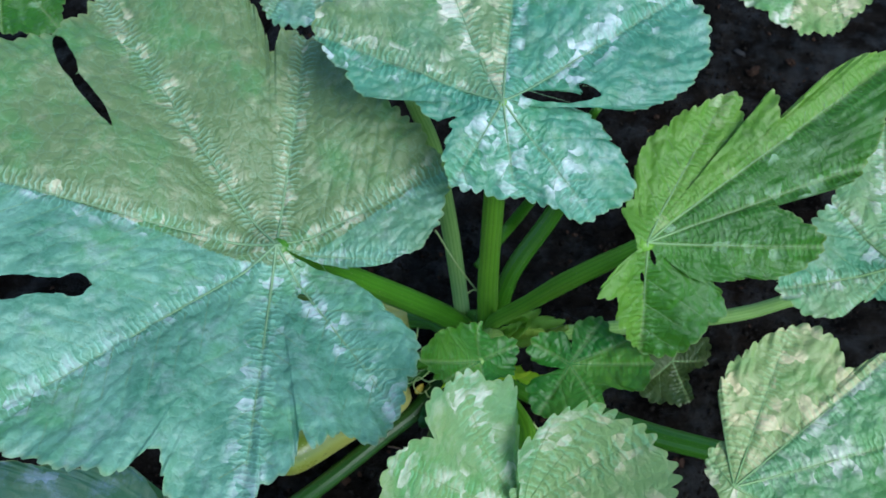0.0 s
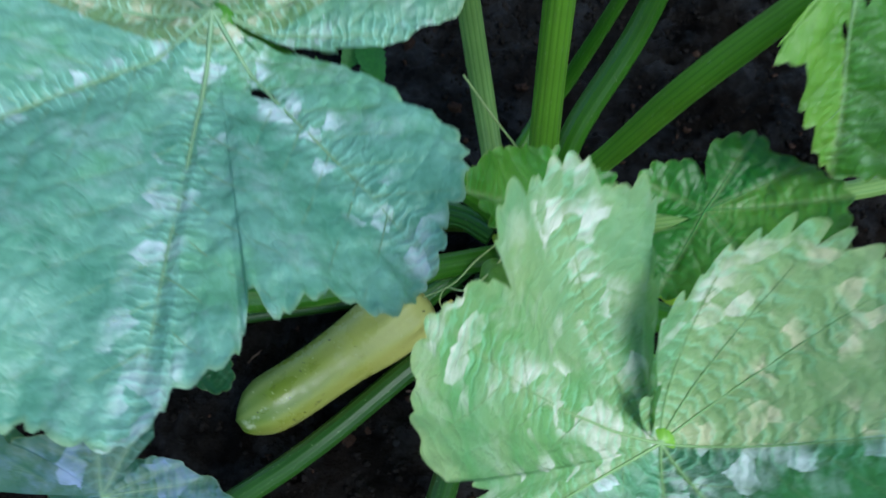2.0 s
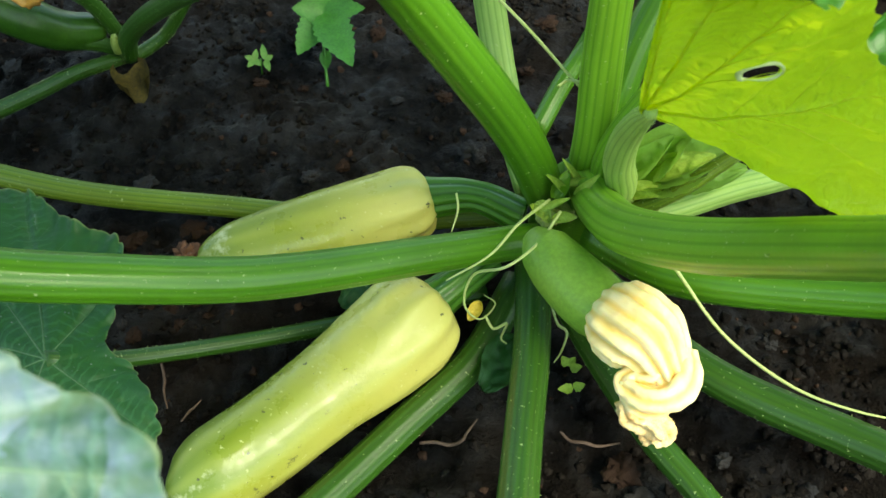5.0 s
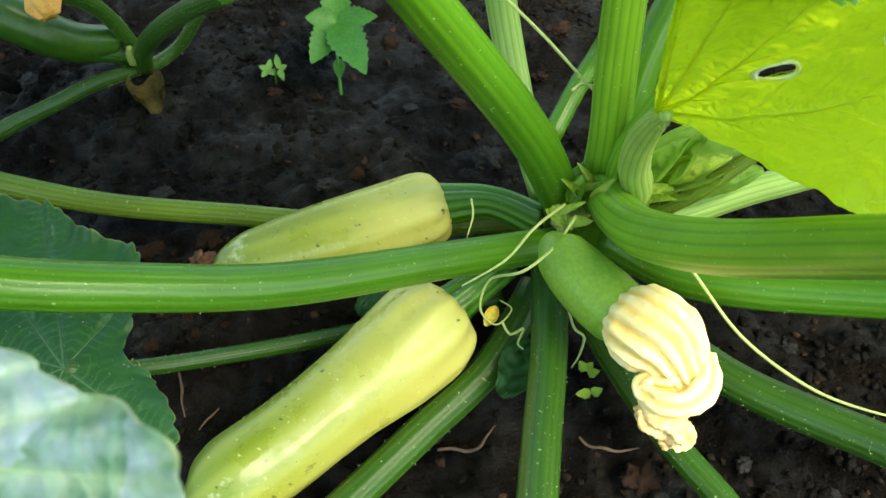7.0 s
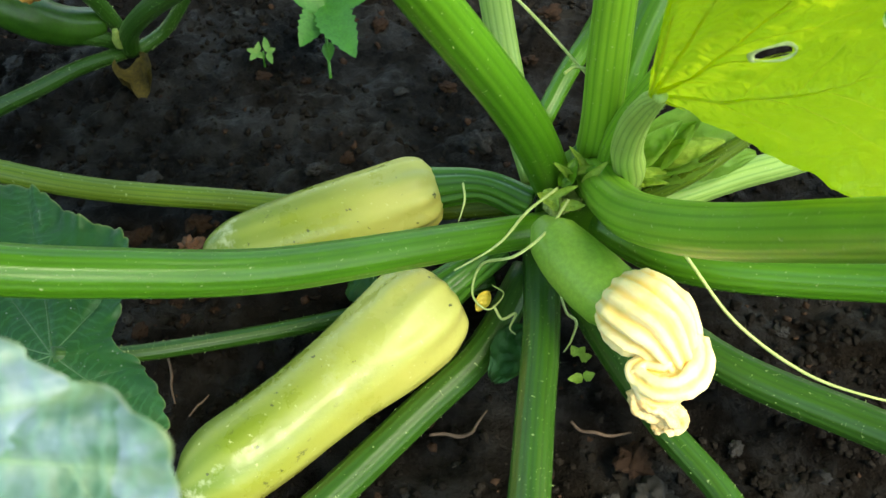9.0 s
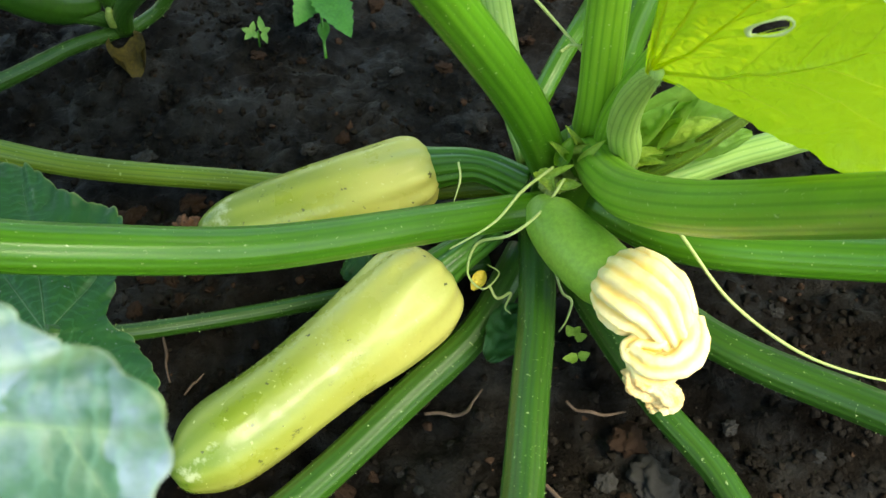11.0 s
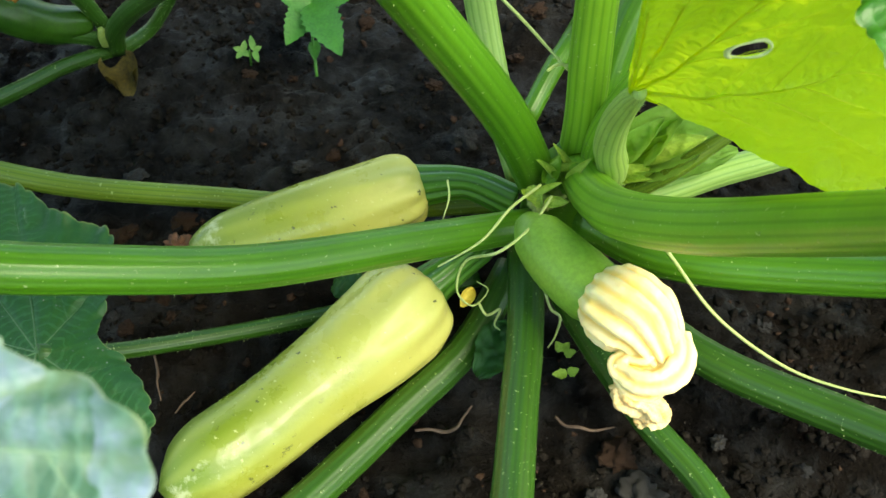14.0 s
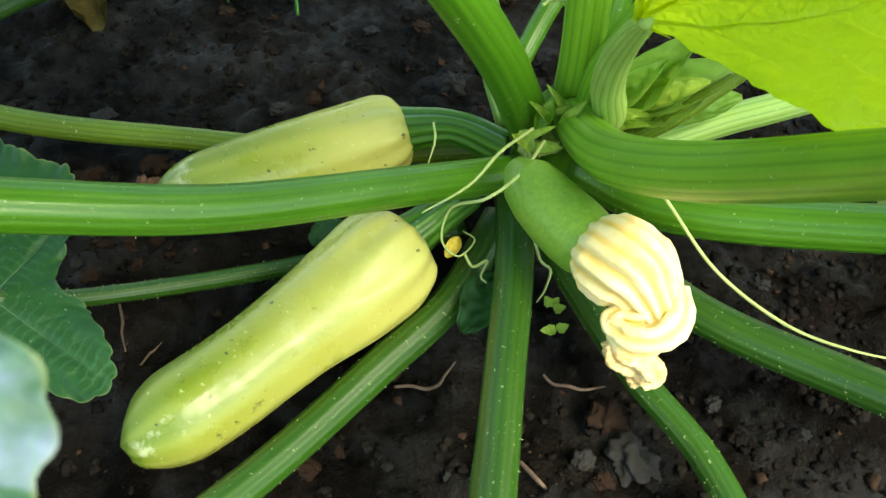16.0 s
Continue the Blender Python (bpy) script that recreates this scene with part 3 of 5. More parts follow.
def _petiole(points, radii, mat, label, flutes, parent):
    ob = part("petiole", tube(points, radii, 44, 112, flutes, 0.013), mat, parent, label)
    # short pale bristles
    rnd = random.Random(int(points[0][0] * 5000) + int(points[-1][1] * 3000))
    path = spline(points, 60)
    verts, faces = [], []
    for _ in range(230):
        k = rnd.uniform(0, 58.9)
        i = int(k)
        c, way = path[i].lerp(path[i + 1], k - i), (path[i + 1] - path[i]).normalized()
        side = way.orthogonal().normalized()
        side.rotate(Matrix.Rotation(rnd.uniform(0, 2 * math.pi), 3, way))
        u = k / 59 * (len(radii) - 1)
        j = min(int(u), len(radii) - 2)
        r = radii[j] + (radii[j + 1] - radii[j]) * (u - j)
        w = way * 0.00024
        v = way.cross(side) * 0.00024
        a = c + side * r * 0.97
        n = len(verts)
        verts += [a + w, a - w + v, a - w - v, a + side * rnd.uniform(0.0006, 0.0015)]
        faces += [(n, n + 1, n + 3), (n + 1, n + 2, n + 3), (n + 2, n, n + 3)]
    tagged(part("bristles", mesh_of(verts, faces), BRISTLE, ob, smooth=False), kind="stuff")
    return ob


def petiole(points, radii, mat=PETIOLE, label="", flutes=14, parent=None):
    return _petiole(points, radii, mat, label, flutes, parent or plant)


A = dict(sag=(-0.007, 0.016, -0.029), hub=(-0.123, 0.348, 0.420), normal=(0.17, 0.02, 0.99), heading=(-0.98, -0.11, 0.17),
        rim=[(165.6, 6.4, -0.5), (-177.0, 11.6, -0.4), (-160.3, 14.8, 0.3), (-146.3, 15.8, 1.2), (-115.2, 16.9, 1.7), (-100.4, 20.5, 1.6), (-92.5, 20.9, 1.1), (-89.5, 18.6, 0.9), (-88.0, 21.4, 0.8), (-82.1, 27.6, 1.3), (-72.5, 31.9, 1.3), (-52.0, 27.6, -0.4), (-46.0, 27.1, 0.3), (-42.6, 28.4, 0.4), (-29.5, 32.4, 0.2), (-9.9, 29.9, 0.0), (5.0, 24.3, 0.4), (12.2, 21.3, 0.0), (27.7, 23.7, 0.0), (37.5, 23.8, -0.1), (57.0, 20.6, 0.8), (62.3, 17.5, 0.2), (67.4, 19.8, -0.7), (73.6, 20.0, -0.9), (81.5, 20.4, 1.4), (84.2, 19.6, 1.6), (85.4, 18.2, 1.2), (88.0, 18.1, -0.1), (91.3, 17.6, -0.2), (93.6, 15.9, 0.2), (94.3, 15.2, 1.0), (96.9, 16.4, 1.2), (99.9, 15.9, 1.3), (102.9, 16.0, 0.1), (105.9, 15.8, -0.3), (109.0, 16.5, -0.6), (112.2, 17.2, -0.7), (119.3, 16.1, -0.5), (125.0, 15.2, -0.4), (139.4, 13.4, 0.2), (146.4, 9.6, 0.2), (154.4, 6.7, 0.1), (149.1, 5.1, 0.0), (142.5, 3.5, 0.0), (144.0, 0.9, 0.0), (-130.0, 0.8, 0.0), (174.9, 2.0, 0.0), (168.2, 4.6, -0.2)],
        veins=[-152, -98, -60, -17, 33, 82, 122, 176], holes=[(14.3, 2.9, 1.2, 0.85, 10), (16.0, 3.1, 1.5, 0.6, 5), (18.0, 3.3, 2.2, 0.9, 5), (14.4, -14.0, 3.2, 0.5, 124), (16.4, -17.7, 2.5, 0.7, 109), (-2.0, 2.5, 0.6, 0.3, 169)])
B = dict(hub=(0.0438, 0.4331, 0.4812), normal=(0.09, -0.26, 0.96), heading=(0.06, 0.96, 0.26),
        rim=[(85.7, 1.1, -0.3), (94.5, 2.4, -0.7), (114.9, 4.2, -0.5), (141.4, 6.4, -1.8), (164.4, 6.7, -2.5), (-173.5, 6.6, -2.6), (-153.9, 7.5, -2.6), (-136.3, 10.6, -3.1), (-114.6, 11.9, -2.5), (-93.6, 8.0, -1.8), (-78.9, 4.9, -1.0), (-80.0, 0.9, -0.3), (-43.2, 2.4, -0.1), (-60.3, 5.6, -0.3), (-75.9, 6.6, -0.7), (-85.2, 8.2, -0.7), (-85.6, 11.3, -0.9), (-79.6, 14.4, -0.6), (-67.9, 17.5, -0.5), (-51.4, 18.6, -0.3), (-29.9, 17.8, -1.0), (-4.2, 17.1, -1.8), (34.3, 13.9, -1.2), (57.9, 15.7, -1.8), (69.5, 15.6, -2.1), (80.3, 12.4, -1.8), (91.0, 9.9, -1.5), (88.7, 7.4, -1.3), (108.0, 5.1, -0.7), (86.5, 2.4, -0.8)],
        veins=[-165, -133, -52, -4, 24, 70, 152], holes=[(1.1, -3.9, 2.8, 0.5, -88), (1.7, -6.5, 1.0, 0.35, -115)])
C = dict(hub=(0.152, 0.349, 0.420), normal=(0.11, -0.44, 0.89), heading=(0.82, 0.55, 0.17),
        rim=[(-177.6, 1.1, -0.1), (-174.7, 3.4, -0.3), (-167.0, 5.7, -0.6), (-151.1, 5.0, -0.8), (-134.4, 6.9, -2.9), (-107.8, 9.5, -4.7), (-89.8, 8.8, -2.6), (-69.3, 8.8, -2.3), (-60.7, 6.2, -0.9), (-65.2, 3.5, 0.1), (-68.0, 5.3, -0.3), (-53.5, 8.5, -0.0), (-47.8, 11.1, 0.7), (-35.6, 13.7, 1.6), (-25.4, 12.0, 1.4), (-18.6, 10.5, 0.8), (-16.0, 9.0, 0.6), (-18.5, 12.4, 0.7), (-18.1, 16.7, 1.0), (-12.3, 19.5, 1.0), (2.2, 25.2, 0.2), (7.1, 20.9, -0.8), (6.9, 15.1, 0.1), (13.9, 16.3, -1.0), (13.9, 14.2, -1.0), (10.0, 12.0, -1.1), (20.0, 14.8, -1.8), (29.7, 12.7, -2.0), (41.3, 9.9, -2.1), (55.6, 7.1, -1.9), (61.8, 4.4, -1.1), (86.9, 3.1, -0.9)],
        veins=[-118, -36, -15, 1, 23], holes=[(-0.1, -1.2, 0.6, 0.2, -101), (-1.4, -2.1, 0.4, 0.2, -97)])
D = dict(hub=(0.059, 0.173, 0.327), normal=(0.19, -0.15, 0.97), heading=(-0.46, -0.89, -0.04),
        rim=[(-96.9, 0.9, 0.6), (-97.2, 2.0, 1.9), (-120.6, 2.3, 3.4), (-130.0, 3.4, 4.6), (-135.5, 8.1, 7.6), (-123.0, 9.4, 9.0), (-110.9, 10.7, 10.1), (-99.6, 11.0, 10.4), (-91.4, 10.6, 10.1), (-86.0, 9.7, 9.9), (-81.0, 10.5, 9.9), (-75.0, 11.5, 10.1), (-62.1, 12.2, 9.7), (-50.1, 11.7, 9.9), (-47.6, 10.6, 9.2), (-45.6, 9.9, 8.0), (-44.2, 11.0, 7.8), (-42.8, 13.0, 8.6), (-41.2, 14.8, 9.3), (-38.7, 15.4, 9.3), (-36.5, 15.0, 7.9), (-30.6, 13.3, 5.3), (14.0, 7.0, 3.6), (58.7, 7.3, 5.6), (95.7, 8.6, 8.6), (130.8, 8.2, 10.4), (159.8, 7.7, 10.2), (-171.3, 7.0, 9.4), (-158.6, 6.3, 8.6), (-130.1, 4.4, 6.6), (-124.8, 3.2, 5.3), (-108.4, 0.8, 1.7)],
        veins=[-156, -112, -74, -36, 20, 57, 111, 153, 179], holes=[])
E = dict(hub=(0.215, 0.190, 0.334), normal=(-0.14, -0.13, 0.98), heading=(0.95, 0.27, 0.17),
        rim=[(-125.7, 1.6, -0.1), (-68.0, 5.5, -0.3), (-49.6, 9.5, -0.3), (-27.9, 13.6, 0.1), (-9.8, 17.1, 0.0), (6.7, 17.7, 0.5), (20.5, 16.3, 0.1), (25.8, 13.4, -0.4), (35.5, 14.6, -0.1), (47.8, 13.9, -0.3), (66.0, 10.0, 0.2), (76.0, 7.3, 0.2), (71.2, 4.2, -0.5), (109.5, 3.2, 0.0), (172.3, 1.6, -0.2)],
        veins=[-45, -3, 20, 48, 76, 106], holes=[])
G = dict(hub=(0.030, 0.346, 0.215), normal=(0.34, 0.79, 0.51), heading=(0.03, -0.55, 0.83),
        rim=[(134.2, 1.1, -0.0), (114.9, 2.5, 0.5), (104.7, 4.6, 0.8), (97.7, 7.1, -0.5), (96.1, 10.0, -2.0), (87.4, 11.8, -0.9), (63.9, 10.2, 1.4), (29.4, 9.9, 1.6), (3.1, 13.5, 0.8), (-8.0, 15.8, -0.0), (-11.4, 15.6, -0.8), (-13.7, 14.5, -0.9), (-14.7, 10.8, -0.5), (-15.6, 5.8, -0.0), (-20.4, 1.2, -0.1)],
        veins=[-14, -7, 7, 53, 118], holes=[(5.5, 2.3, 0.6, 0.4, 69)])
H = dict(hub=(0.105, 0.300, 0.305), normal=(-0.37, -0.29, 0.88), heading=(0.93, -0.11, 0.36),
        rim=[(-158.3, 1.9, 0.4), (-158.5, 4.0, 0.4), (-131.8, 5.1, 0.2), (-96.1, 4.8, 0.2), (-59.5, 5.0, 0.5), (-37.8, 3.7, 0.5), (-20.5, 6.6, 1.2), (-0.6, 6.9, 0.6), (20.5, 5.4, 0.1), (34.2, 4.7, -0.0), (56.8, 4.7, 0.1), (82.0, 3.4, 0.3), (80.1, 1.2, 0.2), (94.4, 2.7, 0.5), (132.6, 3.6, 1.2), (156.3, 4.0, 1.5), (174.0, 3.0, 1.1), (-157.6, 1.1, 0.4)],
        veins=[-126, -59, -2, 20, 53, 148], holes=[])
K = dict(hub=(-0.170, 0.159, 0.330), normal=(0.05, -0.59, 0.81), heading=(1.00, 0.03, -0.04),
        rim=[(140.5, 4.3, 0.9), (139.9, 7.7, -0.8), (153.0, 10.7, -0.3), (159.9, 15.8, -0.7), (165.9, 20.0, -0.2), (173.6, 22.3, 0.8), (177.7, 3.6, -1.5), (-137.0, 4.1, -1.8), (-89.3, 4.4, -1.1), (-51.5, 5.0, -0.7), (-27.9, 5.5, -0.4), (-9.1, 5.5, 0.3), (3.0, 4.6, 0.0), (10.7, 3.7, -0.1), (19.6, 3.4, -0.3), (34.3, 2.6, -0.5), (38.5, 2.1, -0.4), (56.1, 1.8, -0.6), (48.3, 2.5, -0.6), (47.0, 3.1, -0.8), (65.0, 3.4, -0.9)],
        veins=[-58, -12, 4, 19, 60, 94], holes=[])
LOW = dict(hub=(-0.246, 0.366, 0.063), normal=(0.02, -0.20, 0.98), heading=(-0.64, 0.75, 0.17),
        rim=[(45.3, 8.7, -0.1), (65.0, 6.4, -0.1), (66.5, 4.1, -0.2), (123.6, 3.1, -0.2), (166.0, 5.1, -0.3), (-179.0, 7.2, -0.1), (-164.2, 7.0, 0.2), (-141.6, 4.6, -0.0), (-124.0, 3.1, 0.1), (-92.9, 4.2, 0.1), (-79.2, 6.1, -0.2), (-62.2, 7.9, -0.2), (-46.0, 8.2, 0.1), (-28.3, 11.0, -0.1), (-14.1, 12.0, -0.1), (-6.0, 10.1, -0.1), (4.0, 11.7, 0.3), (23.9, 10.3, 0.1)],
        veins=[-170, -75, -28, -6, 26, 63, 121], holes=[])
M = dict(hub=(0.385, 0.379, 0.330), normal=(-0.10, -0.08, 0.99), heading=(-0.66, 0.75, -0.00),
        rim=[(53.4, 10.6, 0.1), (66.6, 9.8, -0.3), (85.1, 7.1, -0.6), (94.8, 3.4, -0.6), (156.4, 5.0, -0.8), (-127.2, 9.3, 0.0), (-91.9, 14.1, -0.3), (-63.9, 15.4, -0.3), (-44.7, 13.7, -0.2), (-15.2, 8.6, 0.2), (17.2, 8.1, -0.2)],
        veins=[-111, -74, -48, -11, 56, 91], holes=[])
Q = dict(hub=(-0.151, 0.792, 0.300), normal=(-0.00, -0.14, 0.99), heading=(-0.01, -0.99, -0.14),
        rim=[(-35.1, 8.2, -0.0), (-15.3, 10.2, -0.1), (11.0, 9.5, -0.2), (31.6, 7.8, -0.1), (84.6, 7.5, 0.1), (157.8, 8.7, -0.1), (-153.4, 10.1, -0.3), (-84.1, 8.6, 0.1)],
        veins=[-176, -84, -21, 12, 84], holes=[])
O = dict(hub=(0.263, 0.420, 0.030), normal=(-0.23, -0.12, 0.97), heading=(-0.09, -0.99, -0.15),
        rim=[(-49.7, 6.1, 1.6), (-19.0, 5.6, 1.2), (24.0, 5.3, 0.3), (53.2, 2.5, 0.8), (86.8, 4.3, 1.2), (126.8, 4.7, 1.9), (170.1, 3.7, 2.4), (-102.0, 2.5, 2.5)],
        veins=[-47, 22, 91, 153], holes=[])
# tints paint sky sheen into the blue sectors, warmer light and yellowing into olive
leaf(plant, A, LEAF_BLUE, 1, "very large blue-green leaf with torn holes and yellowish mottling", 80, 720, fold=0.024, reach=0.040, thick=0.9, pucker=0.0017, vein_mat=VEIN_BLUE, tints=[0.75, 0.9, 0.8, 0.0, 0.05, 0.05, 0.15, 0.3])
leaf(plant, B, LEAF_TEAL, 2, "large leaf with silvery white mottling", 56, 480, pucker=0.0020, thick=0.7, vein_mat=VEIN_BLUE, tints=[0.0, 0.1, 0.15, 0.75, 0.55, 0.2, 0.0])
# negative tints paint fold shade into C and the tilted-away part of D
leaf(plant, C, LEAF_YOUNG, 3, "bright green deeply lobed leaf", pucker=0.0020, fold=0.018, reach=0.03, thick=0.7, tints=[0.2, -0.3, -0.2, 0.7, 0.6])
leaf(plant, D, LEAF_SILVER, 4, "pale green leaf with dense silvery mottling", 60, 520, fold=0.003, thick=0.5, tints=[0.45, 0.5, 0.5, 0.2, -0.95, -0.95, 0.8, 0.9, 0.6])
leaf(plant, E, LEAF_PALE, 5, "pale green leaf with dense silvery mottling", 56, 480, pucker=0.0020, fold=0.006, thick=0.6, tints=[0.0, 0.1, 0.7, 0.75, 0.6, 0.5])
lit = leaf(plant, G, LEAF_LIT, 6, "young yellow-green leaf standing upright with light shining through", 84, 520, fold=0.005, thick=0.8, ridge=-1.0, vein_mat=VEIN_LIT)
# pale dried rim round the hole of the young leaf
for cx, cy, la, lb, turn in G["holes"]:
    flat_ = [v.co for v in lit.data.vertices]
    ring = []
    for k in range(15):
        a = 2 * math.pi * k / 14
        x, y = la * 1.15 * math.cos(a), lb * 1.3 * math.sin(a)
        ca, sa = math.cos(radians(turn)), math.sin(radians(turn))
        x, y = (cx + x * ca - y * sa) / 100, (cy + x * sa + y * ca) / 100
        ring.append(Vector((x, y, min(flat_, key=lambda q: (q.x - x) ** 2 + (q.y - y) ** 2).z)))
    part("hole_rim", tube(ring, [0.0004, 0.0009, 0.0003, 0.0011, 0.0004, 0.0008, 0.0004], 70, 8, 3, 0.3), RIM, lit, "pale dried rim of a hole")
leaf(plant, dict(hub=(0.030, 0.296, 0.320), normal=(0.68, -0.10, 0.73), heading=(-0.72, -0.28, 0.63),
        rim=[(168.7, 3.5, 1.1), (-157.3, 3.9, 1.8), (-122.5, 2.7, 0.4), (-102.3, 3.6, 0.1), (-48.5, 4.0, 0.1), (-12.1, 6.6, 1.0), (2.0, 6.5, 0.6), (19.7, 4.6, 0.3), (65.8, 3.1, 0.6), (124.6, 3.0, 1.0)],
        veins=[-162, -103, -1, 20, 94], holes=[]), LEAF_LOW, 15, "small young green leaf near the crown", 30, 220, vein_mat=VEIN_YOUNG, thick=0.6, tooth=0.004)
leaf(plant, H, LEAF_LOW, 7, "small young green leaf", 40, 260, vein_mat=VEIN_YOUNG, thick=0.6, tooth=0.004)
leaf(plant, K, LEAF_WHITE, 8, "leaf thickly blotched with silvery white", thick=0.2, fold=0.004, pucker=0.0008, tooth=0.002, vein_mat=VEIN_BLUE, tints=[0, 0.1, 0, 0.2, 0, 0])
low_blade = leaf(plant, LOW, LEAF_SHADED, 9, "low dark green shaded leaf", thick=0.45, vein_mat=VEIN_DARK, tooth=0.003, pucker=0.0009, fold=0.008)
dew_rnd, dew_verts, dew_faces = random.Random(5), [], []
for v in dew_rnd.sample(list(low_blade.data.vertices), 70):
    c, r, n = v.co, dew_rnd.uniform(0.0002, 0.0006), len(dew_verts)
    if c.length < 0.01 or c.length > 0.10:
        continue
    dew_verts += [c + Vector((r * math.cos(a), r * math.sin(a), 0)) for a in (0, 1.05, 2.1, 3.14, 4.2, 5.24)] + [c + Vector((0.6 * r * math.cos(a), 0.6 * r * math.sin(a), 0.6 * r)) for a in (0, 1.05, 2.1, 3.14, 4.2, 5.24)] + [c + Vector((0, 0, 0.8 * r))]
    dew_faces += [(n + k, n + (k + 1) % 6, n + 6 + (k + 1) % 6, n + 6 + k) for k in range(6)] + [(n + 6 + k, n + 6 + (k + 1) % 6, n + 12) for k in range(6)]
dew = tagged(part("specks", mesh_of(dew_verts, dew_faces), SPECK, low_blade), kind="stuff")
dew["label"] = "pale specks of grit and dew"
leaf(plant, M, LEAF_SILVER, 10)
leaf(plant, Q, LEAF_BLUE, 11)
leaf(plant, O, LEAF_OLD, 12, "old yellowing leaf lying low", 24, 160)
# stalks of the leaves
YOUNG_STALK = [(0.060, 0.426, 0.080), (0.058, 0.418, 0.100), (0.0505, 0.4085, 0.125), (0.046, 0.394, 0.155), (0.040, 0.368, 0.190), (0.0315, 0.3400, 0.2185)]
YOUNG_MIDRIB = [(0.0360, 0.3540, 0.2050), (0.0315, 0.3400, 0.2185), (0.0265, 0.3231, 0.2468), (0.0231, 0.3100, 0.2695), (0.0202, 0.2999, 0.2870)]
petiole([(0.015, 0.417, 0.060), (-0.049, 0.392, 0.085), (-0.131, 0.358, 0.120), (-0.199, 0.346, 0.145), (-0.240, 0.342, 0.160), (-0.296, 0.341, 0.180)], [0.0095, 0.0105, 0.0115])
petiole([(0.028, 0.446, 0.06), (-0.003, 0.427, 0.14), (-0.066, 0.400, 0.255), (-0.108, 0.380, 0.335), (-0.130, 0.364, 0.388)], [0.012, 0.012, 0.0115, 0.0095, 0.007])
petiole([(0.023, 0.473, 0.040), (0.017, 0.512, 0.062), (0.006, 0.55, 0.13), (-0.01, 0.56, 0.25), (-0.03, 0.56, 0.33)], [0.009, 0.0095, 0.009, 0.007], PETIOLE_PALE)
petiole([(0.046, 0.450, 0.06), (0.048, 0.446, 0.111), (0.046, 0.446, 0.184), (0.045, 0.446, 0.32), B["hub"]], [0.010, 0.011, 0.010, 0.0095, 0.0085, 0.003], PETIOLE_LIME)
petiole([(0.043, 0.547, 0.020), (0.064, 0.571, 0.040), (0.086, 0.585, 0.070), (0.110, 0.574, 0.160), (0.138, 0.580, 0.240), (0.152, 0.573, 0.300)], [0.007, 0.007, 0.006, 0.005, 0.004], PETIOLE)
petiole([(0.06, 0.455, 0.06), (0.075, 0.482, 0.130), (0.118, 0.519, 0.200), (0.150, 0.545, 0.300)], [0.010, 0.010, 0.009, 0.007])
petiole([(0.054, 0.432, 0.075), (0.054, 0.432, 0.105), (0.060, 0.423, 0.140), (0.082, 0.404, 0.21), (0.109, 0.374, 0.315), C["hub"]], [0.0085, 0.0078, 0.0078, 0.0085, 0.008, 0.006], PETIOLE_LIME)
petiole([(0.047, 0.435, 0.080), (0.045, 0.402, 0.095), (0.048, 0.366, 0.118), (0.061, 0.321, 0.158), (0.074, 0.260, 0.225), D["hub"]], [0.012, 0.0125, 0.012, 0.011, 0.009, 0.006], PETIOLE_LIME)
petiole([(0.047, 0.416, 0.060), (0.082, 0.372, 0.072), (0.154, 0.333, 0.095), (0.214, 0.299, 0.125), (0.271, 0.269, 0.160), (0.302, 0.239, 0.200)], [0.011, 0.0115, 0.011, 0.010])
petiole([(0.060, 0.440, 0.040), (0.102, 0.440, 0.050), (0.138, 0.442, 0.060), (0.173, 0.441, 0.070), (0.309, 0.439, 0.110), (0.368, 0.443, 0.140), (0.416, 0.442, 0.170)], [0.0085, 0.0085, 0.008, 0.0075, 0.0065], PETIOLE_PALE)
petiole([(0.047, 0.414, 0.030), (0.091, 0.337, 0.035), (0.146, 0.279, 0.050), (0.191, 0.222, 0.080)], [0.010, 0.010, 0.010], PETIOLE_SHADED)
petiole([(0.024, 0.418, 0.030), (0.040, 0.359, 0.025), (0.056, 0.307, 0.025), (0.073, 0.262, 0.030), (0.078, 0.217, 0.040)], [0.008, 0.0075, 0.007], PETIOLE_SHADED)
petiole([(0.013, 0.415, 0.050), (0.002, 0.358, 0.050), (-0.013, 0.303, 0.055), (-0.025, 0.259, 0.065), (-0.041, 0.203, 0.090)], [0.010, 0.0095, 0.0095], PETIOLE_SHADED)
petiole([(0.006, 0.412, 0.030), (-0.027, 0.369, 0.018), (-0.070, 0.333, 0.016), (-0.116, 0.292, 0.020), (-0.151, 0.261, 0.030), (-0.184, 0.231, 0.050), (-0.207, 0.201, 0.080)], [0.0095, 0.0095, 0.009, 0.008], PETIOLE_SHADED)
petiole([(-0.013, 0.414, 0.020), (-0.101, 0.401, 0.020), (-0.167, 0.391, 0.025), (-0.218, 0.378, 0.040), LOW["hub"]], [0.005, 0.0048, 0.0045], PETIOLE_SHADED)
petiole([(0.016, 0.464, 0.030), (-0.074, 0.480, 0.020), (-0.163, 0.502, 0.020), (-0.250, 0.515, 0.030), (-0.317, 0.529, 0.045), (-0.394, 0.543, 0.070)], [0.0065, 0.007, 0.0075], PETIOLE_OLIVE)
petiole(YOUNG_STALK, [0.0088, 0.0086, 0.0080, 0.0070, 0.0058, 0.0046, 0.0026], PETIOLE_YOUNG)
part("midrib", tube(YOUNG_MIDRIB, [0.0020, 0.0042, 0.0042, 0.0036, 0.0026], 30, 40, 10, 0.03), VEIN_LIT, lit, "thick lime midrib")
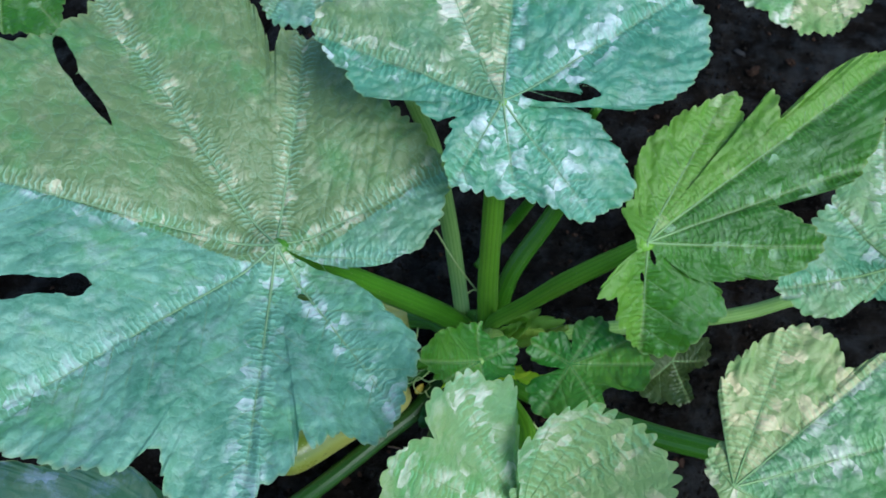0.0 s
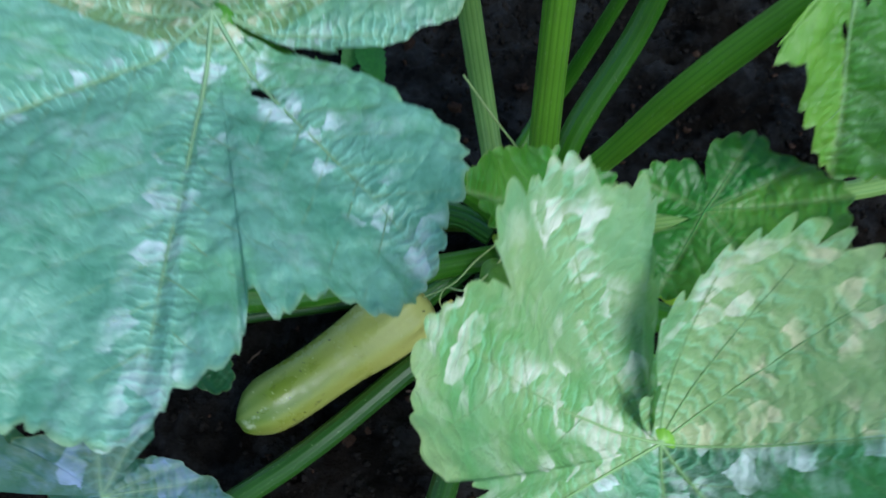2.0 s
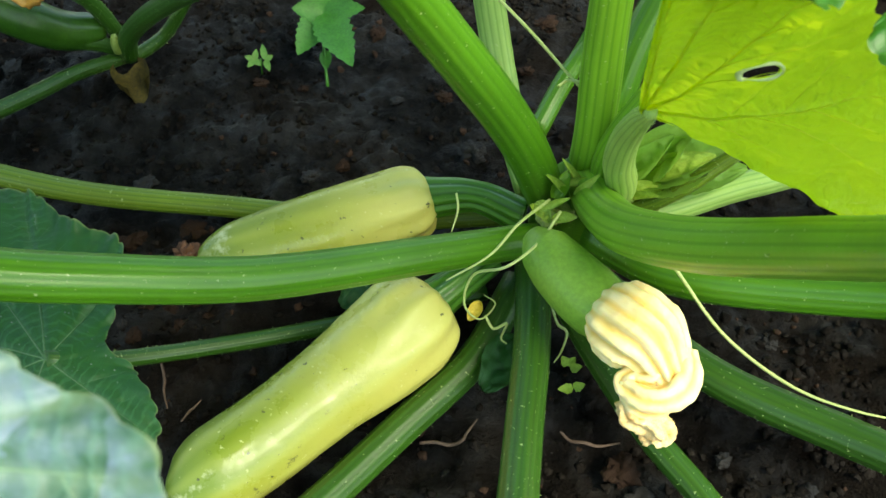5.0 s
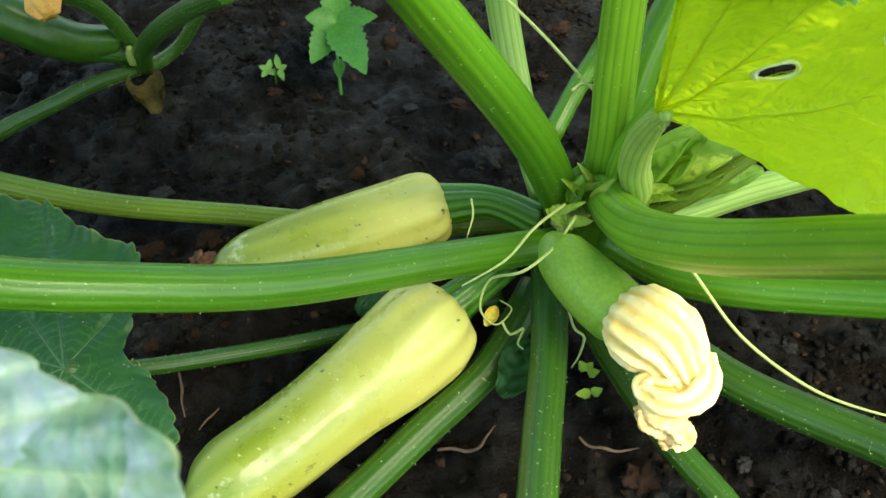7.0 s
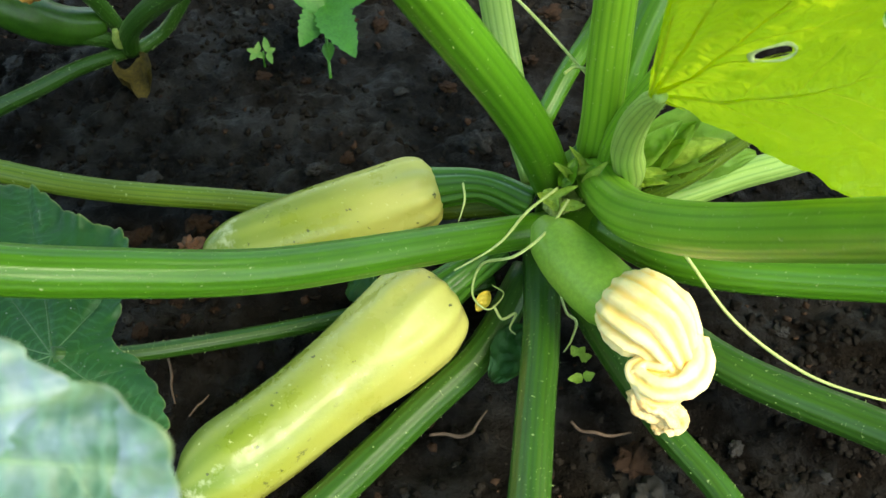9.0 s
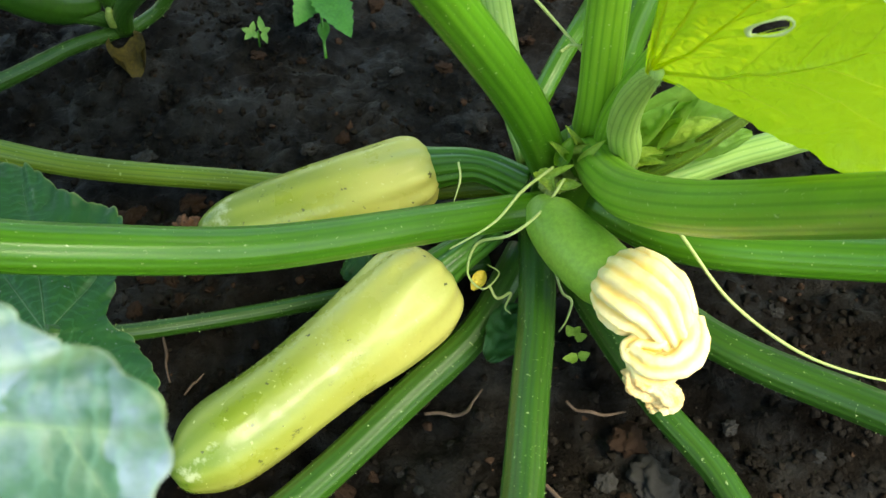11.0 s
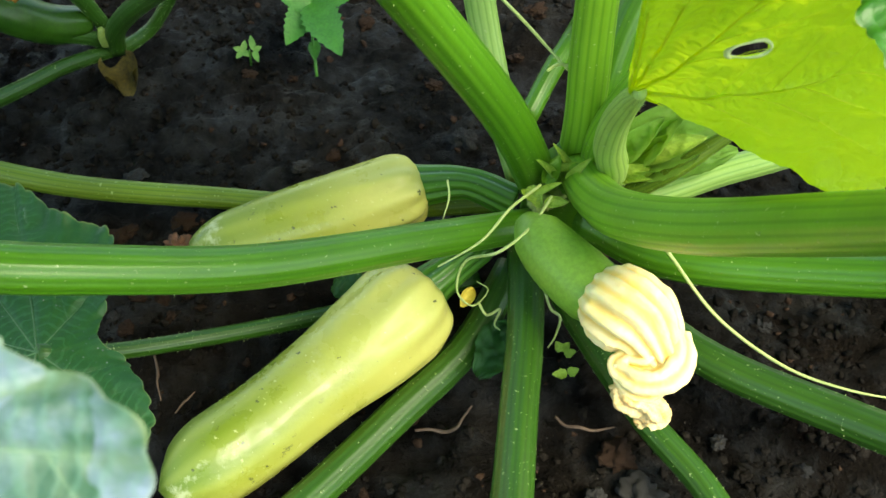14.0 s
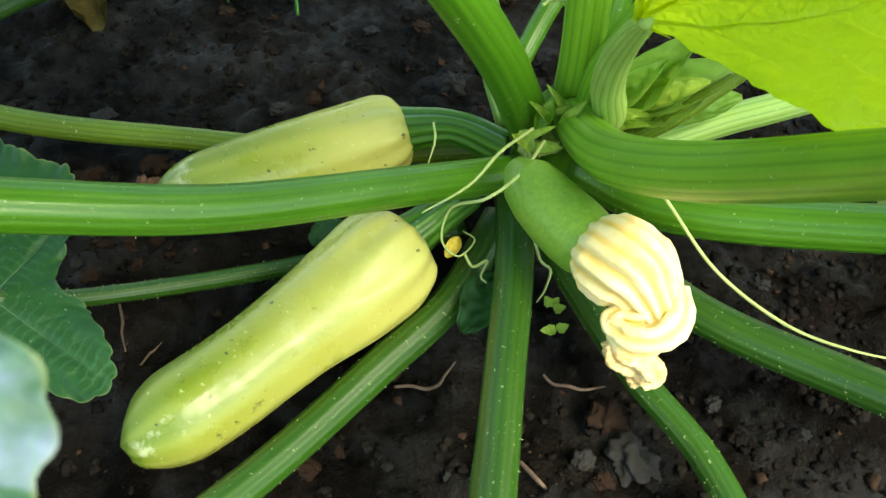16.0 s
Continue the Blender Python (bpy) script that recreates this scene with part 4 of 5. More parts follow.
petiole([G["hub"], (0.033, 0.325, 0.265), (0.030, 0.296, 0.320)], [0.0008, 0.0025, 0.003, 0.003], PETIOLE_PALE)
petiole([(0.062, 0.428, 0.060), (0.092, 0.421, 0.085), (0.112, 0.421, 0.102), (0.132, 0.420, 0.122)], [0.006, 0.0052, 0.0045, 0.003], PETIOLE_OLIVE)
part("crown", tube([(0.045, 0.468, 0.000), (0.046, 0.460, 0.040), (0.049, 0.438, 0.085)], [0.022, 0.022, 0.016], 12, 24, 7, 0.1), PETIOLE, plant, "knobbly green crown of the stem")



def small_leaf(name, root, tip, width, mat, label="", curl=0.5, seed=0):
    """A small puckered, curled young leaf or bract from root to tip."""
    root, tip = Vector(root), Vector(tip)
    way = tip - root
    side = way.cross(Vector((0, -0.5, 0.85))).normalized()
    nrm = side.cross(way).normalized()
    verts, faces, n, w = [], [], 22, 15
    for k in range(n):
        s = k / (n - 1)
        half = width * math.sin(math.pi * min(1, s * 0.93 + 0.05)) ** 0.7 * (1 + 0.03 * math.sin(k * 2.3 + seed))
        for j in range(w):
            v = j / (w - 1) * 2 - 1
            c = root + way * s + side * (half * v * (1 - curl * 0.3 * abs(v))) + nrm * (curl * half * v * v - curl * 0.35 * way.length * s * s)
            c += nrm * width * (0.25 * noise.noise(Vector((s * 7, v * 3, seed))) + 0.12 * noise.noise(Vector((s * 17, v * 8, seed))))
            verts.append(c)
    for k in range(n - 1):
        for j in range(w - 1):
            faces.append((k * w + j, k * w + j + 1, (k + 1) * w + j + 1, (k + 1) * w + j))
    return part(name, mesh_of(verts, faces), mat, plant, label)


small_leaf("bract", (0.024, 0.424, 0.085), (0.031, 0.428, 0.100), 0.006, PETIOLE_LIME, "small curled bract", 0.8, 1)
small_leaf("bract", (0.024, 0.431, 0.085), (0.042, 0.423, 0.100), 0.0034, LEAF_LIME, "small curled bract", 0.9, 2)
small_leaf("bract", (0.014, 0.426, 0.080), (0.018, 0.410, 0.085), 0.006, LEAF_LIME, "pale bract", 0.6, 3)
small_leaf("bud_leaf", (0.074, 0.431, 0.080), (0.115, 0.431, 0.110), 0.022, LEAF_BUD, "crumpled unfolding young leaf", 0.9, 4)
small_leaf("bud_leaf", (0.077, 0.438, 0.090), (0.091, 0.426, 0.130), 0.018, LEAF_BUD, "crumpled unfolding young leaf", 1.1, 5)
small_leaf("bud_leaf", (0.084, 0.437, 0.070), (0.136, 0.432, 0.090), 0.012, LEAF_BUD, "crumpled unfolding young leaf", 0.6, 6)
small_leaf("bud_leaf", (0.066, 0.425, 0.100), (0.076, 0.418, 0.125), 0.011, LEAF_BUD, "crumpled unfolding young leaf", 1.2, 11)
small_leaf("bud_leaf", (0.081, 0.429, 0.090), (0.100, 0.417, 0.115), 0.010, LEAF_LIME, "pale unfolding young leaf", 1.0, 12)
small_leaf("bud_leaf", (0.061, 0.421, 0.085), (0.081, 0.417, 0.095), 0.007, LEAF_LIME, "pale unfolding young leaf", 0.8, 13)
small_leaf("bract", (0.035, 0.420, 0.090), (0.039, 0.411, 0.110), 0.0034, LEAF_LIME, "small curled bract", 0.9, 14)
small_leaf("bract", (0.016, 0.416, 0.085), (0.025, 0.409, 0.100), 0.0027, LEAF_LIME, "small curled bract", 0.7, 15)
small_leaf("bract", (0.049, 0.427, 0.080), (0.046, 0.415, 0.100), 0.0041, LEAF_LIME, "small curled bract", 1.1, 21)
small_leaf("bract", (0.041, 0.432, 0.080), (0.034, 0.428, 0.104), 0.0034, LEAF_LIME, "small curled bract", 1.0, 22)
small_leaf("bract", (0.029, 0.428, 0.084), (0.024, 0.420, 0.104), 0.0034, LEAF_LIME, "small curled bract", 1.2, 23)
small_leaf("bract", (0.066, 0.420, 0.084), (0.073, 0.410, 0.097), 0.0034, LEAF_LIME, "small curled bract", 1.0, 24)
small_leaf("bract", (0.058, 0.426, 0.088), (0.068, 0.420, 0.106), 0.0034, LEAF_LIME, "small curled bract", 0.9, 25)
small_leaf("bud_leaf", (0.076, 0.430, 0.085), (0.120, 0.424, 0.118), 0.019, LEAF_BUD, "crumpled unfolding young leaf", 1.2, 26)
small_leaf("bract", (0.020, 0.408, 0.086), (0.030, 0.403, 0.092), 0.004, LEAF_LIME, "pale bract", 0.7, 27)
small_leaf("low_leaf", (0.000, 0.379, 0.020), (-0.024, 0.343, 0.030), 0.014, LEAF_SHADED, "small dark leaf near the ground", 0.3, 7)
small_leaf("low_leaf", (-0.095, 0.420, 0.030), (-0.083, 0.406, 0.030), 0.012, LEAF_SHADED, "small dark leaf near the ground", 0.3, 8)
for k, (knob, r) in enumerate([((0.051, 0.432, 0.075), 0.010), ((0.061, 0.429, 0.075), 0.010), ((0.046, 0.445, 0.070), 0.010), ((0.075, 0.436, 0.070), 0.009), ((0.023, 0.424, 0.070), 0.008), ((0.035, 0.438, 0.065), 0.012), ((0.086, 0.437, 0.060), 0.008)]):
    bm = lump_mesh(k + 20, 0.6, 4)
    for v in bm.verts:
        v.co = v.co * r + Vector(knob)
    part("node", bm, NODE, plant, "yellowish stem node")


# ---- fruits ----
def rounded(body, n=40, blunt=0.12, tip=0.2):
    """Radii along a fruit: a shoulder at the stalk, the body's own radii, and a round blossom end."""
    out = []
    for k in range(n):
        s = k / (n - 1)
        u = s * (len(body) - 1)
        i = min(int(u), len(body) - 2)
        r = body[i] + (body[i + 1] - body[i]) * (u - i)
        if s < blunt:
            r *= 0.52 + 0.48 * math.sqrt(max(0, 1 - (1 - s / blunt) ** 2))
        if s > 1 - tip:
            r *= math.sqrt(max(0.0, 1 - ((s - 1 + tip) / tip) ** 2)) * 0.98 + 0.02
        out.append(r)
    return out


def fruit(name, points, body, label, stalk_points, stalk_radii, scar):
    top = tagged(new(name), label, "zucchini", "zucchini fruits")
    part("skin", tube(points, rounded(body), 90, 100, 10, (0.055, 0.003)), FRUIT, top)
    part("stalk", tube(stalk_points, stalk_radii, 40, 60, 10, 0.07), STALK, top, "dark green five-ribbed stalk")
    if scar is None:
        return top
    lump = bmesh.new()
    bmesh.ops.create_icosphere(lump, subdivisions=4, radius=0.009)
    for v in lump.verts:
        v.co *= 0.7 + 0.6 * noise.noise(v.co * 260) + 0.3 * noise.noise(v.co * 700)
        v.co += Vector(scar)
    part("withered_blossom", lump, WITHERED, top, "withered brown blossom remnant")
    return top


fruit("zucchini_fruit", [(-0.039, 0.467, 0.050), (-0.074, 0.461, 0.045), (-0.122, 0.454, 0.040), (-0.166, 0.448, 0.035), (-0.181, 0.447, 0.033)],
      [0.0225, 0.0235, 0.0235, 0.0225, 0.0205, 0.018, 0.015], "pale yellow-green zucchini fruit lying on the soil", [(-0.043, 0.466, 0.050), (-0.013, 0.459, 0.055), (0.013, 0.444, 0.050)], [0.0125, 0.009, 0.010], (-0.192, 0.472, 0.012))
fruit("zucchini_fruit", [(-0.046, 0.392, 0.045), (-0.074, 0.370, 0.040), (-0.109, 0.347, 0.035), (-0.143, 0.325, 0.030), (-0.177, 0.305, 0.028), (-0.191, 0.300, 0.028)],
      [0.0275, 0.029, 0.0275, 0.0245, 0.0235, 0.0237, 0.0235, 0.0215], "large pale yellow-green zucchini fruit with soil specks", [(-0.050, 0.389, 0.045), (-0.031, 0.400, 0.050), (-0.012, 0.415, 0.050)], [0.0125, 0.0095, 0.0095], None)


def crumple(bm, amount, scale, seed):
    """Small wrinkles pressed into a soft part."""
    bm.normal_update()
    for v in bm.verts:
        q = v.co * scale + Vector((seed, 0, 0))
        v.co += v.normal * amount * (noise.noise(q) + 0.6 * noise.noise(q * 2.3) + 0.3 * noise.noise(q * 5.1))
    return bm


young = tagged(new("young_zucchini"), "small green zucchini with a wilted cream blossom", "zucchini", "zucchini fruits")
part("ovary", tube([(0.006, 0.395, 0.090), (0.017, 0.370, 0.088), (0.032, 0.346, 0.085), (0.036, 0.336, 0.085)], [0.006, 0.0135, 0.0155, 0.0165, 0.017, 0.0165, 0.013], 40, 30, 10, 0.012), OVARY, young)
part("petal", crumple(tube([(0.032, 0.347, 0.085), (0.040, 0.335, 0.088), (0.050, 0.325, 0.086), (0.056, 0.314, 0.080), (0.059, 0.305, 0.074), (0.054, 0.301, 0.070)], [0.0125, 0.0195, 0.0205, 0.0185, 0.014, 0.010, 0.005], 130, 286, 13, (0.03, 0.085), twist=3.4), 0.0007, 80, 1), PETAL, young, "wilted twisted cream yellow petals")
part("petal", crumple(tube([(0.064, 0.317, 0.086), (0.062, 0.305, 0.081), (0.054, 0.297, 0.079), (0.043, 0.298, 0.077), (0.036, 0.308, 0.075), (0.041, 0.311, 0.078), (0.048, 0.307, 0.081), (0.052, 0.313, 0.083)], [0.006, 0.0075, 0.0075, 0.006, 0.0055, 0.005, 0.0045, 0.003], 90, 48, 4, 0.2, twist=3.0), 0.0007, 190, 2), PETAL, young, "curled petal edge")
part("petal", crumple(tube([(0.036, 0.309, 0.078), (0.037, 0.303, 0.073), (0.044, 0.298, 0.069), (0.052, 0.297, 0.073), (0.059, 0.301, 0.075)], [0.003, 0.0045, 0.005, 0.005, 0.003], 60, 40, 3, 0.25, twist=3.0), 0.0007, 200, 5), PETAL, young, "curled petal edge")
part("petal_tip", crumple(tube([(0.034, 0.303, 0.068), (0.038, 0.299, 0.062), (0.047, 0.295, 0.060), (0.053, 0.292, 0.054), (0.048, 0.290, 0.050)], [0.003, 0.0055, 0.006, 0.0065, 0.003], 70, 40, 5, 0.3, twist=5.0), 0.0014, 210, 3), PETAL_TIP, young, "crumpled orange-tinged petal tip")
part("petal_tip", crumple(tube([(0.045, 0.297, 0.056), (0.048, 0.293, 0.050), (0.045, 0.291, 0.046)], [0.003, 0.0045, 0.002], 40, 30, 4, 0.3, twist=3.0), 0.002, 230, 4), PETAL_TIP, young, "crumpled orange-tinged petal tip")


# ---- tendrils ----
def tendril(points, r=0.0008, parent=plant):
    part("tendril", tube(points, [r, r, r * 0.5], 12 * len(points), 8), TENDRIL, parent)


tendril([(0.017, 0.409, 0.100), (-0.004, 0.386, 0.110), (-0.022, 0.367, 0.110), (-0.044, 0.362, 0.100)])
tendril([(0.021, 0.400, 0.100), (0.006, 0.381, 0.100), (-0.013, 0.367, 0.100), (-0.027, 0.380, 0.080), (-0.032, 0.377, 0.060), (-0.024, 0.373, 0.050), (-0.014, 0.382, 0.050), (-0.019, 0.389, 0.050)])
tendril([(-0.008, 0.511, 0.170), (0.014, 0.476, 0.160), (0.037, 0.453, 0.140), (0.058, 0.440, 0.120)], 0.0009)
tendril([(0.069, 0.357, 0.100), (0.094, 0.334, 0.070), (0.121, 0.307, 0.060), (0.147, 0.289, 0.060), (0.178, 0.277, 0.060)], 0.0009)

tendril([(0.026, 0.450, 0.142), (0.033, 0.454, 0.142), (0.042, 0.450, 0.140), (0.052, 0.440, 0.130)], 0.0008)
tendril([(-0.020, 0.379, 0.045), (-0.016, 0.373, 0.040), (-0.009, 0.372, 0.045), (-0.012, 0.370, 0.035), (-0.009, 0.369, 0.030)], 0.0008)
tendril([(0.014, 0.371, 0.060), (0.017, 0.365, 0.050), (0.022, 0.362, 0.045), (0.019, 0.357, 0.035), (0.016, 0.357, 0.025)], 0.0008)
tendril([(-0.028, 0.439, 0.080), (-0.029, 0.426, 0.080), (-0.034, 0.415, 0.075)], 0.0006)
small_leaf("withered_floret", (-0.030, 0.373, 0.050), (-0.022, 0.382, 0.055), 0.005, FLORET, "small withered yellow floret", 0.8, 9)

# ---- other plants ----
neighbour = tagged(new("zucchini_plant"), "neighbouring zucchini plant with thin stalks", "plant")
petiole([(-0.250, 0.686, 0.010), (-0.2634, 0.680, 0.024), (-0.284, 0.673, 0.036), (-0.309, 0.674, 0.048), (-0.352, 0.680, 0.066)], [0.005, 0.007, 0.008, 0.0085], PETIOLE_SHADED, parent=neighbour)
petiole([(-0.250, 0.690, 0.020), (-0.2597, 0.682, 0.055), (-0.268, 0.668, 0.080), (-0.280, 0.645, 0.105)], [0.0055, 0.006, 0.006], PETIOLE_SHADED, parent=neighbour)
petiole([(-0.2465, 0.682, 0.010), (-0.240, 0.670, 0.035), (-0.2173, 0.642, 0.070), (-0.1838, 0.586, 0.12), (-0.150, 0.530, 0.165)], [0.007, 0.0072, 0.0065, 0.0055], PETIOLE_SHADED, parent=neighbour)
petiole([(-0.2416, 0.684, 0.008), (-0.2205, 0.691, 0.018), (-0.2032, 0.689, 0.040), (-0.188, 0.686, 0.065)], [0.005, 0.0048, 0.0045], PETIOLE_SHADED, parent=neighbour)
petiole([(-0.250, 0.684, 0.008), (-0.2795, 0.652, 0.020), (-0.300, 0.620, 0.030), (-0.3218, 0.5795, 0.045), (-0.345, 0.520, 0.065)], [0.0052, 0.0056, 0.0056, 0.005], PETIOLE_SHADED, parent=neighbour)
part("node", tube([(-0.2509, 0.675, 0.020), (-0.2509, 0.6723, 0.036)], [0.004, 0.0045, 0.002], 8, 16), NODE, neighbour, "pale cut stem end")
part("blossom", tube([(-0.292, 0.652, 0.105), (-0.287, 0.640, 0.100), (-0.283, 0.632, 0.094)], [0.003, 0.008, 0.010, 0.006], 20, 40, 6, 0.25), ORANGE, neighbour, "orange blossom")
thick_ = tagged(new("zucchini_fruit"), "green zucchini fruit under the neighbouring plant", "zucchini", "zucchini fruits")
part("skin", tube([(-0.2613, 0.690, 0.030), (-0.2852, 0.677, 0.040), (-0.307, 0.668, 0.060), (-0.340, 0.672, 0.085)], rounded([0.012, 0.0145, 0.0155, 0.016, 0.015]), 50, 60, 10, (0.03, 0.006)), GREEN_FRUIT, thick_)
leaf(neighbour, dict(hub=(-0.492, 0.792, 0.300), normal=(0.05, -0.08, 1.00), heading=(0.57, -0.82, -0.10),
        rim=[(50.8, 10.1, 0.6), (121.0, 9.9, 0.5), (170.9, 10.8, 1.0), (-133.8, 10.6, 0.3), (-75.4, 10.0, 0.3), (-30.2, 10.8, 0.9), (-9.9, 12.6, 0.2), (4.6, 14.1, -0.2), (13.1, 12.3, 0.1)],
        veins=[-105, -20, 6, 129], holes=[]), LEAF_YOUNG, 13)
second = tagged(new("zucchini_plant"), "neighbouring zucchini plant behind the others", "plant")
leaf(second, dict(hub=(0.387, 0.765, 0.340), normal=(0.04, -0.13, 0.99), heading=(-0.12, -0.99, -0.12),
        rim=[(-44.9, 11.6, -0.4), (-17.0, 11.6, -0.3), (7.4, 11.6, -0.5), (32.9, 9.6, -0.2), (77.5, 9.7, -0.2), (132.7, 13.4, -0.6), (174.4, 13.5, -0.6), (-133.1, 11.2, -0.4), (-78.6, 11.3, -0.3)],
        veins=[-46, -14, 18, 104, 178], holes=[]), LEAF_PALE, 14)


# ---- stones, clods and crumbs on the soil ----
STONES = [part("soil_stone", lump_mesh(k, 0.55, 4), STONE if k % 2 else CLOD).data for k in range(6)]
for ob in [o for o in scene.objects if o.name.startswith("soil_stone")]:
    bpy.data.objects.remove(ob)


def stone(place, size, k, kind="grey"):
    ob = new("soil_stone", STONES[k])
    x, y, _ = place
    rnd = random.Random(k * 31 + int(x * 1000))
    ob.matrix_basis = pose(x, y, soil_height(x, y) + size * 0.25, rnd.uniform(-20, 20), rnd.uniform(-20, 20), rnd.uniform(0, 360)) @ Matrix.Diagonal((size, size * rnd.uniform(0.65, 0.95), size * rnd.uniform(0.7, 1), 1))
    tagged(ob, "small grey angular stone half sunk in soil" if k % 2 else "small brown earthy clod on the soil", "stone" if k % 2 else "clod", "stones on the soil")


STONES_BEHIND_FRUITS = [((-0.117, 0.645, 0.000), 0.007, 2), ((0.001, 0.554, 0.000), 0.014, 1), ((-0.227, 0.552, 0.000), 0.012, 3), ((-0.114, 0.537, 0.000), 0.010, 1), ((-0.092, 0.556, -0.000), 0.010, 2),
    ((-0.121, 0.616, 0.000), 0.006, 5), ((-0.148, 0.650, 0.000), 0.008, 4), ((0.082, 0.694, 0.000), 0.016, 2), ((0.055, 0.640, 0.000), 0.010, 0), ((-0.047, 0.621, 0.000), 0.008, 3),
    ((-0.055, 0.704, 0.000), 0.010, 4), ((0.025, 0.277, 0.000), 0.010, 5), ((0.049, 0.275, 0.000), 0.020, 1), ((0.044, 0.300, 0.000), 0.016, 2)]
STONES_IN_FRONT = [((0.049, 0.313, 0.000), 0.006, 4), ((0.032, 0.265, 0.000), 0.008, 0), ((-0.070, 0.286, 0.000), 0.004, 5), ((-0.050, 0.313, 0.000), 0.004, 3), ((-0.042, 0.278, 0.000), 0.004, 5),
    ((-0.078, 0.297, 0.000), 0.004, 1), ((-0.093, 0.298, 0.000), 0.005, 4), ((-0.108, 0.291, 0.000), 0.010, 0), ((0.100, 0.300, 0.000), 0.008, 1), ((0.139, 0.277, 0.000), 0.006, 5),
    ((0.152, 0.371, 0.000), 0.007, 3), ((-0.202, 0.441, 0.000), 0.009, 2), ((-0.221, 0.419, 0.000), 0.008, 4), ((-0.215, 0.441, 0.000), 0.007, 0)]
STONES_BESIDE_LOW_LEAF = [((-0.188, 0.444, 0.000), 0.007, 2), ((-0.195, 0.426, 0.000), 0.006, 0), ((-0.230, 0.430, -0.000), 0.006, 1), ((-0.180, 0.432, 0.000), 0.005, 4), ((-0.337, 0.689, 0.000), 0.012, 1),
    ((-0.192, 0.502, 0.000), 0.012, 0), ((-0.231, 0.498, 0.000), 0.014, 2), ((-0.011, 0.619, 0.000), 0.010, 0), ((0.438, 0.874, 0.000), 0.015, 2), ((0.429, 0.916, 0.000), 0.012, 3),
    ((0.498, 0.895, 0.000), 0.012, 0), ((0.223, 0.356, 0.000), 0.005, 5), ((0.262, 0.310, 0.000), 0.012, 2)]
for place, size, k in itertools.chain(STONES_BEHIND_FRUITS, STONES_IN_FRONT, STONES_BESIDE_LOW_LEAF):
    stone(place, size * 0.72, k)


def crumbs(name, count, lo, hi, mat, seed, label):
    """Countless soil crumbs as one mesh of small uneven lumps."""
    rnd = random.Random(seed)
    shapes = []
    for k in range(5):
        bm = lump_mesh(40 + k, 0.6, 2 if hi > 0.004 else 1)
        shapes.append(([v.co.copy() for v in bm.verts], [[v.index for v in f.verts] for f in bm.faces]))
        bm.free()
    verts, faces = [], []
    for _ in range(count):
        x, y = rnd.uniform(-0.5, 0.55), rnd.uniform(0.12, 1.1)
        if noise.noise(Vector((x * 9, y * 9, seed))) < rnd.uniform(-0.5, 0.35):
            continue
        r = lo + (hi - lo) * rnd.random() ** 3
        m = pose(x, y, soil_height(x, y) + r * 0.2, rnd.uniform(-40, 40), rnd.uniform(-40, 40), rnd.uniform(0, 360))
        vs, fs = rnd.choice(shapes)
        n = len(verts)
        verts += [tuple(m @ (v * r)) for v in vs]
        faces += [[n + i for i in f] for f in fs]
    me = bpy.data.meshes.new(name)
    me.from_pydata(verts, [], faces)
    me.polygons.foreach_set("use_smooth", [True] * len(me.polygons))
    me.materials.append(mat)
    tagged(new(name, me), label, "soil", kind="stuff")


crumbs("soil_crumbs", 30000, 0.0006, 0.0042, CRUMB, 3, "loose dark crumbs of moist soil")
crumbs("soil_crumbs", 1500, 0.001, 0.0045, CLOD, 8, "loose reddish brown soil crumbs")
crumbs("soil_crumbs", 450, 0.0008, 0.0022, STONE, 12, "fine pale grit on the soil")


# ---- twigs and small weeds ----
def twig(points, r, label):
    ob = part("twig", tube([Vector(p) + Vector((0, 0, 0.001)) for p in points], [r * 0.6, r * 0.75, r * 0.35], 24, 7, 3, 0.2), TWIG)
    tagged(ob, label, "twig", "dry twigs on the soil")


twig([(-0.0620, 0.3278, 0.0040), (-0.0539, 0.3262, 0.0060), (-0.0465, 0.3246, 0.0040), (-0.0399, 0.3244, 0.0070), (-0.0361, 0.3288, 0.0080), (-0.0299, 0.3339, 0.0120)], 0.0014, "crooked dry brown twig lying on the soil")
twig([(0.0142, 0.3236, 0.0070), (0.0188, 0.3191, 0.0040), (0.0256, 0.3160, 0.0060), (0.0334, 0.3139, 0.0040), (0.0448, 0.3133, 0.0060)], 0.0013, "thin dry brown root on the soil")
twig([(-0.2035, 0.3964, 0.0060), (-0.2005, 0.3838, 0.0070), (-0.2006, 0.3763, 0.0060), (-0.1982, 0.3656, 0.0050)], 0.0011, "thin dry stick on the soil")
twig([(-0.1904, 0.3572, 0.0040), (-0.1849, 0.3612, 0.0080), (-0.1829, 0.3617, 0.0090), (-0.1784, 0.3643, 0.0120)], 0.0009, "thin dry stick on the soil")
twig([(-0.006, 0.279, 0.004), (-0.000, 0.268, 0.006), (0.006, 0.260, 0.004)], 0.0016, "thin grey stick on the soil")


